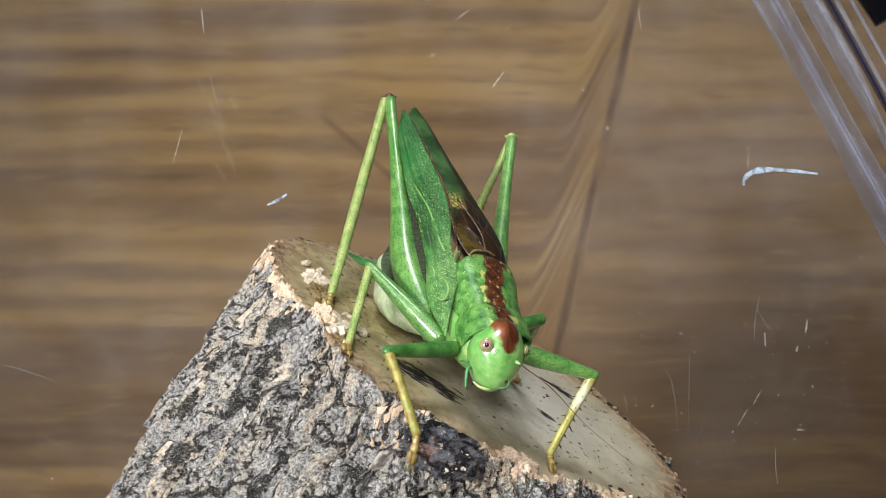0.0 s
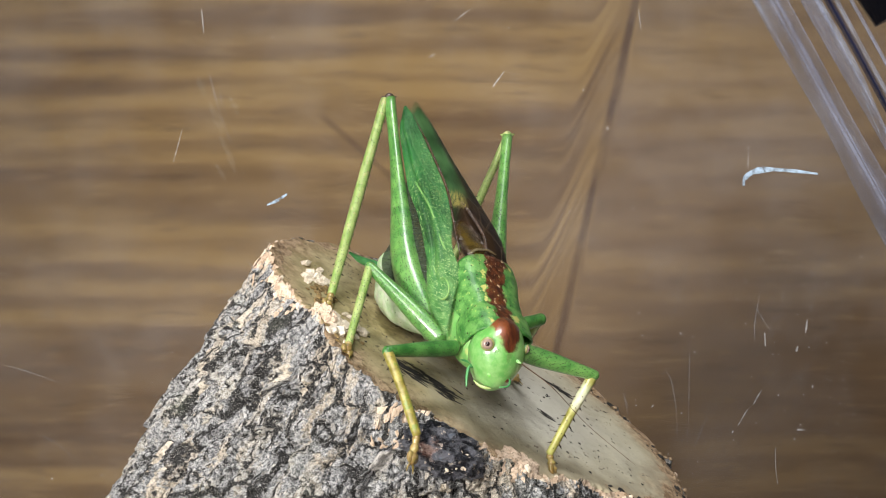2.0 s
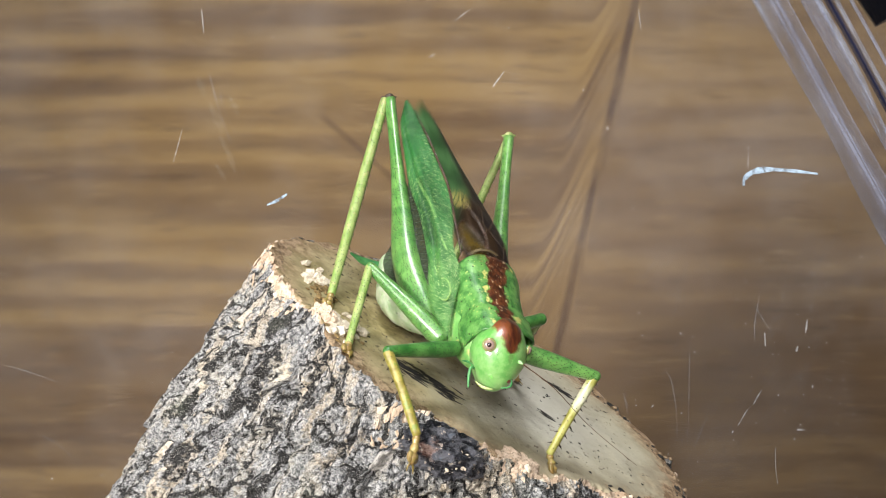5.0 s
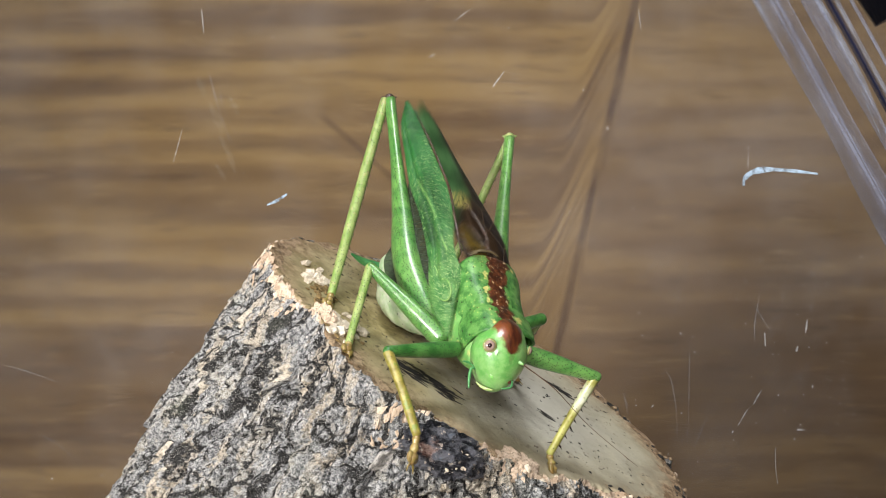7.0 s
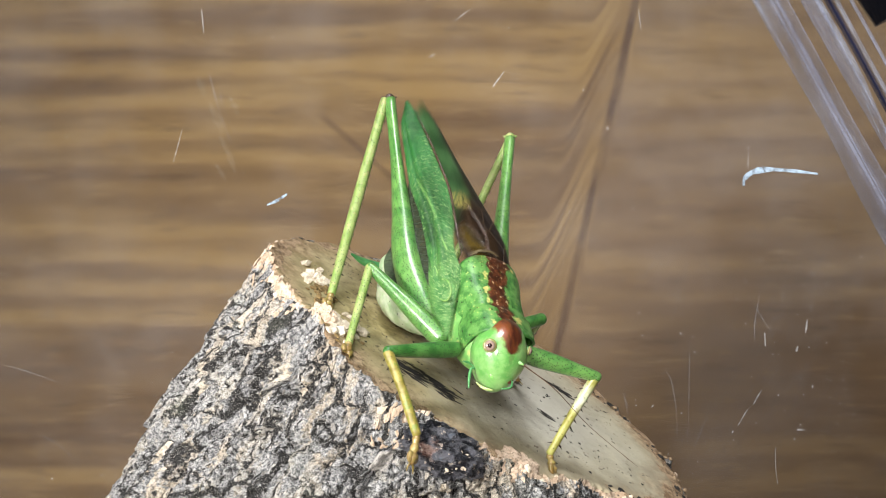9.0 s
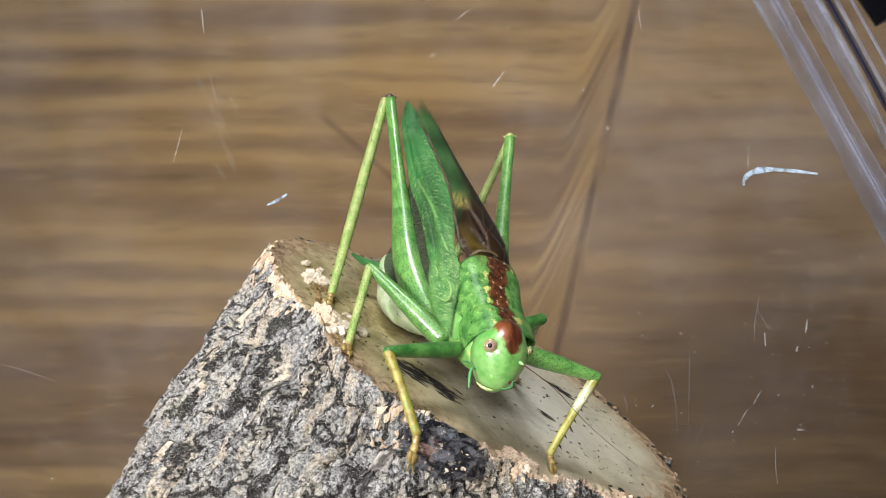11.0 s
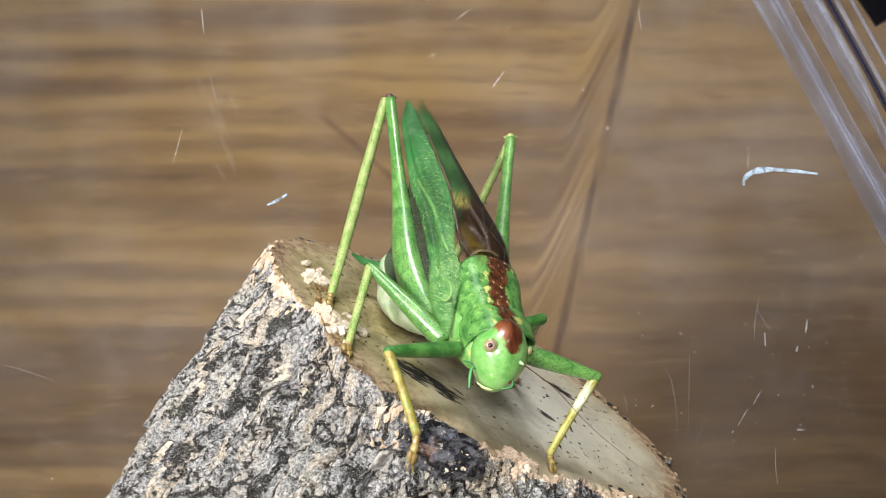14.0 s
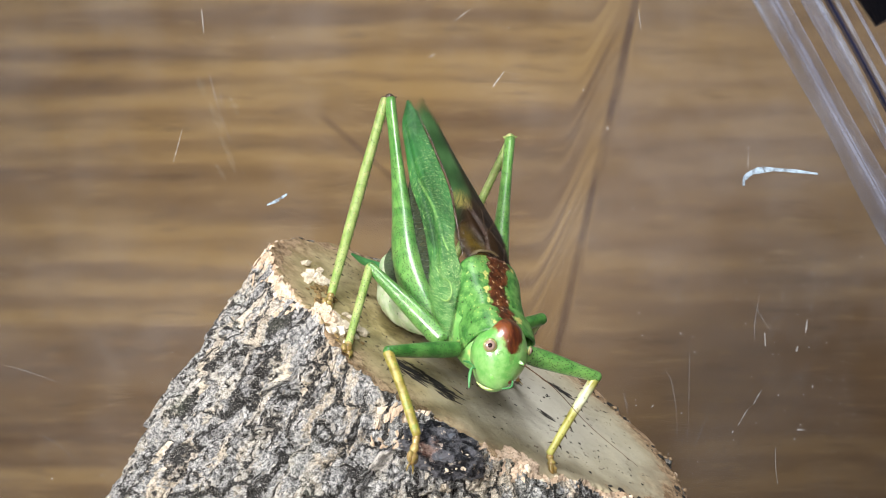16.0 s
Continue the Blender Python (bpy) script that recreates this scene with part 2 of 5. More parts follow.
def bark_material():
    n = Nodes("weathered grey bark")
    flat = n.t.nodes.new("ShaderNodeTexCoord").outputs["UV"]
    x, y, z = n.axes(flat)
    bend = [n.math("MULTIPLY", n.math("SUBTRACT", n.noise(f, 4, 0.6), 0.5), 0.0035) for f in (420, 510)]
    along = n.vec(n.math("ADD", x, bend[0]), n.math("MULTIPLY", n.math("ADD", y, bend[1]), 0.42), 0.0)
    grain = n.noise(3100, 6, 0.74)
    patch = n.noise(330, 6, 0.68, along)
    col = n.mix(n.step(grain, 0.38, 0.60), (0.070, 0.075, 0.086), (0.60, 0.60, 0.60))
    col = n.mix(n.math("MULTIPLY", n.step(patch, 0.47, 0.38), 0.45), col, n.mix(n.step(grain, 0.44, 0.60), (0.012, 0.014, 0.019), (0.19, 0.195, 0.22)))
    cream = n.mix(n.step(grain, 0.36, 0.58), (0.28, 0.24, 0.185), n.mix(n.step(n.noise(160, 3), 0.42, 0.58), (0.68, 0.66, 0.61), (0.72, 0.62, 0.49)))
    col = n.mix(n.math("MULTIPLY", n.step(n.math("ADD", patch, n.math("MULTIPLY", n.math("SUBTRACT", n.noise(120, 3), 0.5), 0.22)), 0.49, 0.55), 0.9), col, cream)
    col = n.mix(n.step(n.noise(2100, 4, 0.7), 0.62, 0.66), col, (0.76, 0.73, 0.68))
    col = n.mix(n.step(n.noise(2000, 5, 0.72, along), 0.36, 0.40, 1.0, 0.0), col, (0.014, 0.014, 0.016))
    lines = []
    for size, wide, low in ((300, 0.045, 0.36), (800, 0.075, 0.46)):
        edge = n.cells(size, "DISTANCE_TO_EDGE", along)
        lines.append(n.math("MULTIPLY", n.step(edge, wide * 0.35, wide, 1.0, 0.0), n.step(n.noise(310 + size * 0.2, 3), low, low + 0.07)))
    crack = n.math("MAXIMUM", *lines)
    col = n.mix(crack, col, (0.010, 0.009, 0.009))
    col = n.mix(n.math("MULTIPLY", n.step(n.noise(130, 2), 0.58, 0.7), 0.25), col, (0.15, 0.18, 0.12))
    dust = n.noise(9500, 3, 0.7)
    col = n.mix(n.step(dust, 0.49, 0.36, 0.0, 0.65), col, (0.03, 0.03, 0.034))
    col = n.mix(n.step(dust, 0.56, 0.65, 0.0, 0.65), col, (0.74, 0.72, 0.68))
    n.bump(grain, 0.9, 0.0004)
    n.bump(dust, 0.6, 0.00015)
    n.bump(patch, 0.8, 0.0008)
    n.bump(n.math("SUBTRACT", 1.0, crack), 0.9, 0.0006)
    return n.set(col, n.step(n.noise(2500, 2), 0.4, 0.7, 0.85, 0.45))


def cut_wood_material():
    n = Nodes("grey sawn end wood")
    base = n.mix(n.step(n.noise(120, 4, 0.6), 0.35, 0.65), (0.46, 0.45, 0.38), (0.58, 0.57, 0.49))
    base = n.mix(n.math("MULTIPLY", n.noise(900, 5, 0.7, n.stretch(1.0, 0.15, 1.0)), 0.38), base, (0.46, 0.43, 0.34))
    x, y, z = n.axes()
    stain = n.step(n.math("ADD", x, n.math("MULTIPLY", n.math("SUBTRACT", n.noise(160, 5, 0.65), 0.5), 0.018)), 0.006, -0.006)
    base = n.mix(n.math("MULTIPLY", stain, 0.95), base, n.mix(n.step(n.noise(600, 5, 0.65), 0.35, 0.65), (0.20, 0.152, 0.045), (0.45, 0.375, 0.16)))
    du = n.math("SUBTRACT", n.math("MULTIPLY", n.math("SUBTRACT", x, 0.00283), 0.853), n.math("MULTIPLY", n.math("SUBTRACT", z, 0.04783), 0.522))
    dv = n.math("ADD", n.math("ADD", n.math("MULTIPLY", n.math("SUBTRACT", x, 0.00283), -0.1526), n.math("MULTIPLY", y, -0.9563)), n.math("MULTIPLY", n.math("SUBTRACT", z, 0.04783), -0.2494))
    ring = n.math("SQRT", n.math("ADD", n.math("POWER", n.math("MULTIPLY", n.math("SUBTRACT", du, 0.0003), 43.1), 2.0), n.math("POWER", n.math("MULTIPLY", n.math("ADD", dv, 0.0024), 64.9), 2.0)))
    ring = n.math("ADD", ring, n.math("MULTIPLY", n.math("SUBTRACT", n.noise(300, 5, 0.65), 0.5), 0.35))
    base = n.mix(n.step(ring, 0.30, 0.85, 0.0, 0.55), base, n.mix(n.step(n.noise(260, 5, 0.65), 0.35, 0.65), (0.24, 0.20, 0.10), (0.46, 0.41, 0.25)))
    damp = n.math("MULTIPLY", n.step(ring, 0.54, 0.80), n.step(dv, 0.0, 0.006))
    base = n.mix(n.math("MULTIPLY", damp, 0.35), base, n.mix(n.noise(800, 4), (0.16, 0.11, 0.045), (0.34, 0.27, 0.15)))
    base = n.mix(n.math("MULTIPLY", n.step(n.noise(1500, 4, 0.65), 0.60, 0.68), n.step(n.noise(140, 3), 0.40, 0.62, 0.15, 0.9)), base, (0.16, 0.13, 0.09))
    edge = n.math("MULTIPLY", n.step(ring, 0.76, 0.98, 0.0, 0.85), n.step(n.noise(500, 4, 0.65), 0.30, 0.55, 0.45, 1.0))
    base = n.mix(edge, base, n.mix(n.step(n.noise(900, 5, 0.7), 0.38, 0.62), (0.22, 0.145, 0.075), (0.48, 0.36, 0.22)))
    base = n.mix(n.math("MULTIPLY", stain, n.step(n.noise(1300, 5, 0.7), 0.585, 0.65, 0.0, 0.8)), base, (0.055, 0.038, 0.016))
    n.bump(n.noise(1500, 5, 0.7), 0.5, 0.0003)
    return n.set(base, 0.75)


def knot_material():
    n = Nodes("dark knotty bark")
    col = n.mix(n.step(n.noise(800, 6, 0.7), 0.44, 0.60), (0.014, 0.015, 0.022), (0.20, 0.205, 0.24))
    x, y, z = n.axes()
    near = n.vec(n.math("SUBTRACT", x, -0.0013), 0.0, n.math("SUBTRACT", z, 0.0437))
    far = n.t.nodes.new("ShaderNodeVectorMath")
    far.operation = "LENGTH"
    n.put(far.inputs[0], near)
    pink = n.step(n.math("ADD", far.outputs["Value"], n.math("MULTIPLY", n.math("SUBTRACT", n.noise(900, 5, 0.7), 0.5), 0.003)), 0.0003, 0.0010, 1.0, 0.0)
    col = n.mix(pink, col, n.mix(n.step(n.noise(1600, 4, 0.7), 0.4, 0.6), (0.22, 0.11, 0.09), (0.60, 0.42, 0.36)))
    col = n.mix(n.step(n.noise(1900, 4, 0.65), 0.59, 0.64), col, (0.66, 0.58, 0.50))
    col = n.mix(n.step(n.noise(450, 3, 0.6), 0.60, 0.70), col, (0.20, 0.24, 0.30))
    n.bump(n.noise(700, 7, 0.75), 1.0, 0.0022)
    return n.set(col, 0.32)


def tan_material(name, a, b, specks=0.8):
    n = Nodes(name)
    col = n.mix(n.step(n.noise(1100, 4, 0.6), 0.35, 0.65), a, b)
    col = n.mix(n.math("MULTIPLY", n.random(), 0.6), col, n.mix(n.random(), a, b))
    deep = tuple(c * 0.22 for c in a)
    col = n.mix(n.step(n.noise(1900, 5, 0.7), 0.54, 0.66, 0.0, specks), col, deep)
    col = n.mix(n.step(n.noise(5200, 3, 0.7), 0.50, 0.38, 0.0, specks * 0.75), col, deep)
    n.bump(n.noise(2500, 4, 0.7), 0.25 + specks * 0.5, 0.0003)
    return n.set(col, 0.8)


def wood_panel_material():
    n = Nodes("brown wood veneer with level grain")
    x, y, z = n.axes()
    # the grain sags towards a slanting seam
    seam = n.math("ADD", n.math("SUBTRACT", x, 0.0239), n.math("MULTIPLY", n.math("SUBTRACT", z, 0.0665), -0.228))
    left = n.math("MAXIMUM", n.math("MULTIPLY", seam, -1.0), 0.0)
    pull = n.math("MULTIPLY", n.step(left, 0.0, 0.0068, 1.0, 0.0), -0.017)
    pull = n.math("MULTIPLY", pull, n.step(seam, 0.0, 0.0015, 1.0, 0.0))
    zz = n.math("ADD", z, pull)
    zz = n.math("ADD", zz, n.math("MULTIPLY", n.math("SUBTRACT", n.noise(14, 2), 0.5), 0.006))
    co = n.vec(n.math("MULTIPLY", x, 0.11), 0.0, zz)
    wave = n.math("SINE", n.math("ADD", n.math("MULTIPLY", zz, 1190.0), n.math("MULTIPLY", n.noise(60, 3, 0.55, co), 14.0)))
    bands = n.math("ADD", n.math("MULTIPLY", n.noise(95, 2, 0.5, co), 0.72), n.math("MULTIPLY", n.math("ADD", wave, 1.0), n.step(n.noise(40, 2, 0.5, co), 0.35, 0.65, 0.02, 0.085)))
    below = n.step(zz, 0.062, 0.030)
    bands = n.math("SUBTRACT", bands, n.math("MULTIPLY", below, 0.045))
    fine = n.noise(330, 3, 0.5, co)
    near = n.math("MULTIPLY", n.step(left, 0.001, 0.005, 1.0, 0.0), n.step(seam, 0.0, 0.001, 1.0, 0.0))
    level = n.math("ADD", n.math("MULTIPLY", n.step(bands, 0.28, 0.58), n.math("SUBTRACT", 1.0, n.math("MULTIPLY", near, 0.86))), n.math("MULTIPLY", near, 0.45))
    col = n.mix(level, (0.110, 0.066, 0.031), (0.222, 0.145, 0.060))
    # greyer and darker right of the seam: the lamp's fall-off put into the colour
    col = n.mix(n.step(seam, 0.0, 0.0015, 0.0, 0.45), col, (0.138, 0.095, 0.060))
    col = n.mix(n.math("MULTIPLY", n.step(fine, 0.45, 0.70), 0.22), col, (0.060, 0.036, 0.018))
    short = n.noise(620, 4, 0.62, n.vec(n.math("MULTIPLY", x, 0.16), 0.0, zz))
    col = n.mix(n.step(short, 0.52, 0.70, 0.0, 0.32), col, (0.055, 0.033, 0.018))
    col = n.mix(n.step(short, 0.46, 0.32, 0.0, 0.25), col, (0.26, 0.18, 0.085))
    dark = n.math("MULTIPLY", n.step(n.math("ABSOLUTE", seam), 0.0002, 0.0011, 1.0, 0.0), n.step(n.noise(70, 3), 0.3, 0.6, 0.35, 0.85))
    col = n.mix(dark, col, (0.055, 0.030, 0.018))
    # a faint dark streak across the grain
    run = n.math("ADD", n.math("MULTIPLY", n.math("ADD", x, 0.0199), 0.749), n.math("MULTIPLY", n.math("SUBTRACT", z, 0.0819), -0.662))
    off = n.math("ABSOLUTE", n.math("ADD", n.math("MULTIPLY", n.math("ADD", x, 0.0199), 0.662), n.math("MULTIPLY", n.math("SUBTRACT", z, 0.0819), 0.749)))
    streak = n.math("MULTIPLY", n.step(off, 0.0001, 0.0009, 0.45, 0.0), n.math("MULTIPLY", n.step(run, -0.001, 0.001), n.step(run, 0.016, 0.020, 1.0, 0.0)))
    col = n.mix(streak, col, (0.060, 0.034, 0.020))
    n.bump(fine, 0.15, 0.0003)
    return n.set(col, 0.6, Specular_IOR_Level=0.15)


def plain_material(name, a, b, scale, rough, bump_by=0.2):
    n = Nodes(name)
    n.bump(n.noise(scale * 6, 3), bump_by, 0.001)
    return n.set(n.mix(n.noise(scale, 4), a, b), rough)


def clear_plastic(name, gloss, haze, tint, milky=(0.75, 0.79, 0.86), grain=45, floor_at=0.30):
    """Clear plastic: light passes straight, a little gloss, a little milky haze."""
    n = Nodes(name)
    clear = n.t.nodes.new("ShaderNodeBsdfTransparent")
    clear.inputs[0].default_value = (*tint, 1)
    shine = n.t.nodes.new("ShaderNodeBsdfGlossy")
    shine.inputs["Roughness"].default_value = 0.06
    milk = n.t.nodes.new("ShaderNodeBsdfDiffuse")
    milk.inputs[0].default_value = (*milky, 1)
    one, two = n.t.nodes.new("ShaderNodeMixShader"), n.t.nodes.new("ShaderNodeMixShader")
    fres = n.t.nodes.new("ShaderNodeFresnel")
    fres.inputs[0].default_value = 1.4
    n.put(one.inputs[0], n.math("MULTIPLY", n.step(n.noise(grain, 5, 0.7), floor_at, 0.80), haze))
    n.put(one.inputs[1], clear.outputs[0])
    n.put(one.inputs[2], milk.outputs[0])
    n.put(two.inputs[0], n.math("MULTIPLY", fres.outputs[0], gloss))
    n.put(two.inputs[1], one.outputs[0])
    n.put(two.inputs[2], shine.outputs[0])
    n.put(n.out.inputs["Surface"], two.outputs[0])
    return n.m


knot_dark = knot_material()
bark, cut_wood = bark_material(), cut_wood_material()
rim_tan = tan_material("brown crumbled rim", (0.20, 0.125, 0.065), (0.48, 0.35, 0.22))
flake_tan = tan_material("cream inner bark", (0.50, 0.41, 0.30), (0.80, 0.72, 0.60), 0.25)
bare_tan = tan_material("tan bare bark", (0.40, 0.29, 0.20), (0.72, 0.58, 0.45), 0.5)
amber_crumb = tan_material("damp amber crumbs", (0.13, 0.08, 0.028), (0.32, 0.22, 0.09), 0.5)
flake_grey = tan_material("grey bark flake", (0.16, 0.155, 0.15), (0.36, 0.34, 0.31))
flake_dark = tan_material("black bark splinter", (0.007, 0.007, 0.006), (0.028, 0.025, 0.022))
membrane = clear_plastic("grey-green wing membrane", 0.5, 0.95, (0.22, 0.28, 0.20), (0.045, 0.06, 0.04), 1500, 0.0)
flake_pale = tan_material("pale grey bark flake", (0.38, 0.36, 0.31), (0.60, 0.56, 0.49))
plate_cream = tan_material("cream shed bark", (0.40, 0.35, 0.28), (0.68, 0.62, 0.52), 0.7)
plate_grey = tan_material("grey shed bark", (0.26, 0.25, 0.24), (0.48, 0.46, 0.43), 0.8)
wood_panel = wood_panel_material()
wall_paint = plain_material("off-white wall paint", (0.62, 0.60, 0.56), (0.70, 0.68, 0.64), 3, 0.8)
table_wood = plain_material("dark table wood", (0.12, 0.07, 0.04), (0.20, 0.12, 0.07), 25, 0.5)
floor_wood = plain_material("room floor boards", (0.20, 0.13, 0.08), (0.28, 0.19, 0.12), 5, 0.5)
pane_plastic = clear_plastic("clear scratched plastic", 0.30, 0.045, (0.97, 0.97, 0.97))
rib_plastic = clear_plastic("milky plastic edge", 0.5, 0.45, (0.80, 0.84, 0.92), (0.62, 0.68, 0.84), 160, 0.2)
rib_soft = clear_plastic("hazy plastic edge", 0.4, 0.60, (0.82, 0.85, 0.93), (0.35, 0.37, 0.47), 90, 0.1)
rib_dark = clear_plastic("dark plastic strip", 0.3, 1.0, (0.10, 0.12, 0.22), (0.02, 0.025, 0.06), 90, 0.0)
scratch_white = clear_plastic("white scratch", 0.2, 0.8, (0.95, 0.95, 0.95), (0.85, 0.85, 0.83), 1800, 0.15)
scratch_faint = clear_plastic("faint scratch", 0.3, 0.36, (0.95, 0.95, 0.95))
scratch_blue = clear_plastic("bluish scraped plastic", 0.2, 1.5, (0.85, 0.92, 0.98), (0.40, 0.53, 0.68), 1500, 0.22)
smudge = clear_plastic("greasy smudge", 0.2, 0.10, (0.97, 0.97, 0.96), (0.80, 0.74, 0.62), 1400, 0.30)
black_rubber = plain_material("black lid rubber", (0.003, 0.003, 0.006), (0.006, 0.007, 0.012), 200, 0.95)
black_rubber.node_tree.nodes["Principled BSDF"].inputs["Specular IOR Level"].default_value = 0.05


# ---- mesh helpers (all lengths in millimetres) ----
def part(name, bm, material, parent, label="", smooth=True):
    """Links a bmesh as one mesh object, under a thing or under a part."""
    me = bpy.data.meshes.new(name)
    for f in bm.faces:
        f.smooth = smooth
    bm.to_mesh(me)
    bm.free()
    me.materials.append(material)
    ob = new(name, me)
    if parent is not None:
        ob.parent = parent
    if label:
        tagged(ob, label)
    return ob


def spline(points, n):
    """n points along a smooth curve through the control points."""
    p = [np.array(q, float) for q in points]
    p = [2 * p[0] - p[1]] + p + [2 * p[-1] - p[-2]]
    out = []
    for i in range(n):
        s = i / (n - 1) * (len(p) - 3)
        k = min(int(s), len(p) - 4)
        f = s - k
        a, b, c, d = p[k:k + 4]
        out.append(0.5 * (2 * b + (c - a) * f + (2 * a - 5 * b + 4 * c - d) * f * f + (3 * b - a - 3 * c + d) * f ** 3))
    return np.array(out)


def sheet(bm, grid, wrap=False):
    """Faces over a grid of points (rows x columns x 3)."""
    rows = [[bm.verts.new([c * MM for c in p]) for p in row] for row in grid]
    n = len(rows[0])
    for a, b in zip(rows, rows[1:]):
        for j in range(n if wrap else n - 1):
            k = (j + 1) % n
            bm.faces.new((a[j], a[k], b[k], b[j]))
    return rows


def tube(bm, points, radii, seg=14, n=24, flat=1.0, up=(0, 0, 1)):
    """A rounded limb along a curve; flat narrows it across."""
    c = spline(points, n)
    r = np.interp(np.linspace(0, 1, n), np.linspace(0, 1, len(radii)), radii)
    k = np.ones(3) / 3
    r = np.convolve(np.pad(r, 1, mode="edge"), k, "valid")
    rows = []
    for i in range(n):
        d = Vector(c[min(i + 1, n - 1)] - c[max(i - 1, 0)]).normalized()
        side = d.cross(Vector(up)).normalized()
        top = side.cross(d)
        rows.append([Vector(c[i]) + side * (math.cos(a) * r[i] * flat) + top * (math.sin(a) * r[i])
                     for a in (2 * math.pi * j / seg for j in range(seg))])
    made = sheet(bm, rows, wrap=True)
    for ring, i, j in ((made[0], 0, 1), (made[-1], n - 1, n - 2)):
        tip = bm.verts.new(Vector(c[i] + (c[i] - c[j]) / max(np.linalg.norm(c[i] - c[j]), 1e-6) * r[i] * 0.6) * MM)
        for a, b in zip(ring, ring[1:] + ring[:1]):
            bm.faces.new((a, b, tip) if i else (b, a, tip))


def blob(bm, centre, axes, shape=None, nu=28, nv=18):
    """A rounded body: centre and three half axes as vectors; shape may push a unit point."""
    ax = [Vector(a) for a in axes]
    rows = []
    for i in range(nv + 1):
        th = math.pi * i / nv
        row = []
        for j in range(nu):
            ph = 2 * math.pi * j / nu
            p = Vector((math.sin(th) * math.cos(ph), math.sin(th) * math.sin(ph), math.cos(th)))
            if shape:
                p = shape(p)
            row.append(Vector(centre) + ax[0] * p.x + ax[1] * p.y + ax[2] * p.z)
        rows.append(row)
    sheet(bm, rows, wrap=True)
    bmesh.ops.remove_doubles(bm, verts=bm.verts, dist=1e-7)


def box(bm, lo, hi):
    bmesh.ops.create_cube(bm, size=1.0, matrix=Matrix.Translation((Vector(lo) + Vector(hi)) / 2) @ Matrix.Diagonal((*(Vector(hi) - Vector(lo)), 1)))


def slab(name, lo, hi, material, parent=None, bevel=0.0):
    """A block in metres, with softened edges."""
    bm = bmesh.new()
    box(bm, lo, hi)
    if bevel:
        bmesh.ops.bevel(bm, geom=bm.edges[:], offset=bevel, segments=3, affect="EDGES", profile=0.5)
    return part(name, bm, material, parent, smooth=False)


# ---- the room, closed round the table ----
PANEL_Y = 0.085
tagged(slab("wall_north", (-1.5, PANEL_Y, -0.75), (1.5, PANEL_Y + 0.02, 1.65), wood_panel), "brown wood veneer wall with level grain", "wall", kind="structure")
tagged(slab("wall_west", (-1.56, -2.0, -0.75), (-1.5, PANEL_Y + 0.02, 1.65), wall_paint), "off-white painted wall", "wall", kind="structure")
tagged(slab("wall_east", (1.5, -2.0, -0.75), (1.56, PANEL_Y + 0.02, 1.65), wall_paint), "off-white painted wall", "wall", kind="structure")
tagged(slab("wall_south", (-1.56, -2.06, -0.75), (1.56, -2.0, 1.65), wall_paint), "off-white painted wall", "wall", kind="structure")
tagged(slab("ceiling", (-1.56, -2.06, 1.65), (1.56, PANEL_Y + 0.02, 1.71), wall_paint), "off-white ceiling", "ceiling", kind="structure")
tagged(slab("floor", (-1.56, -2.06, -0.81), (1.56, PANEL_Y + 0.02, -0.75), floor_wood), "brown wooden floor", "floor", kind="structure")


def make_table():
    root = tagged(new("table"), "dark wooden table carrying the clear plastic box", "table")
    root.location = (0, -0.30, -0.75)
    slab("tabletop", (-0.6, -0.35, 0.718), (0.6, 0.383, 0.7465), table_wood, root, 0.004)
    for x in (-0.55, 0.55):
        for y in (-0.30, 0.33):
            slab("leg", (x - 0.03, y - 0.03, 0.0), (x + 0.03, y + 0.03, 0.718), table_wood, root, 0.004)


make_table()

# ---- the clear plastic box: leaning end walls, a scratched back wall ----
BACK_Y = 52.0


def back(z):
    """How far off the back wall stands at the height z; it leans in towards the top."""
    return BACK_Y - (z - 60.0) * 0.16



def lean(z):
    """Where the leaning end wall stands at the height z."""
    return 43.5 + (94.0 - z) * 0.55


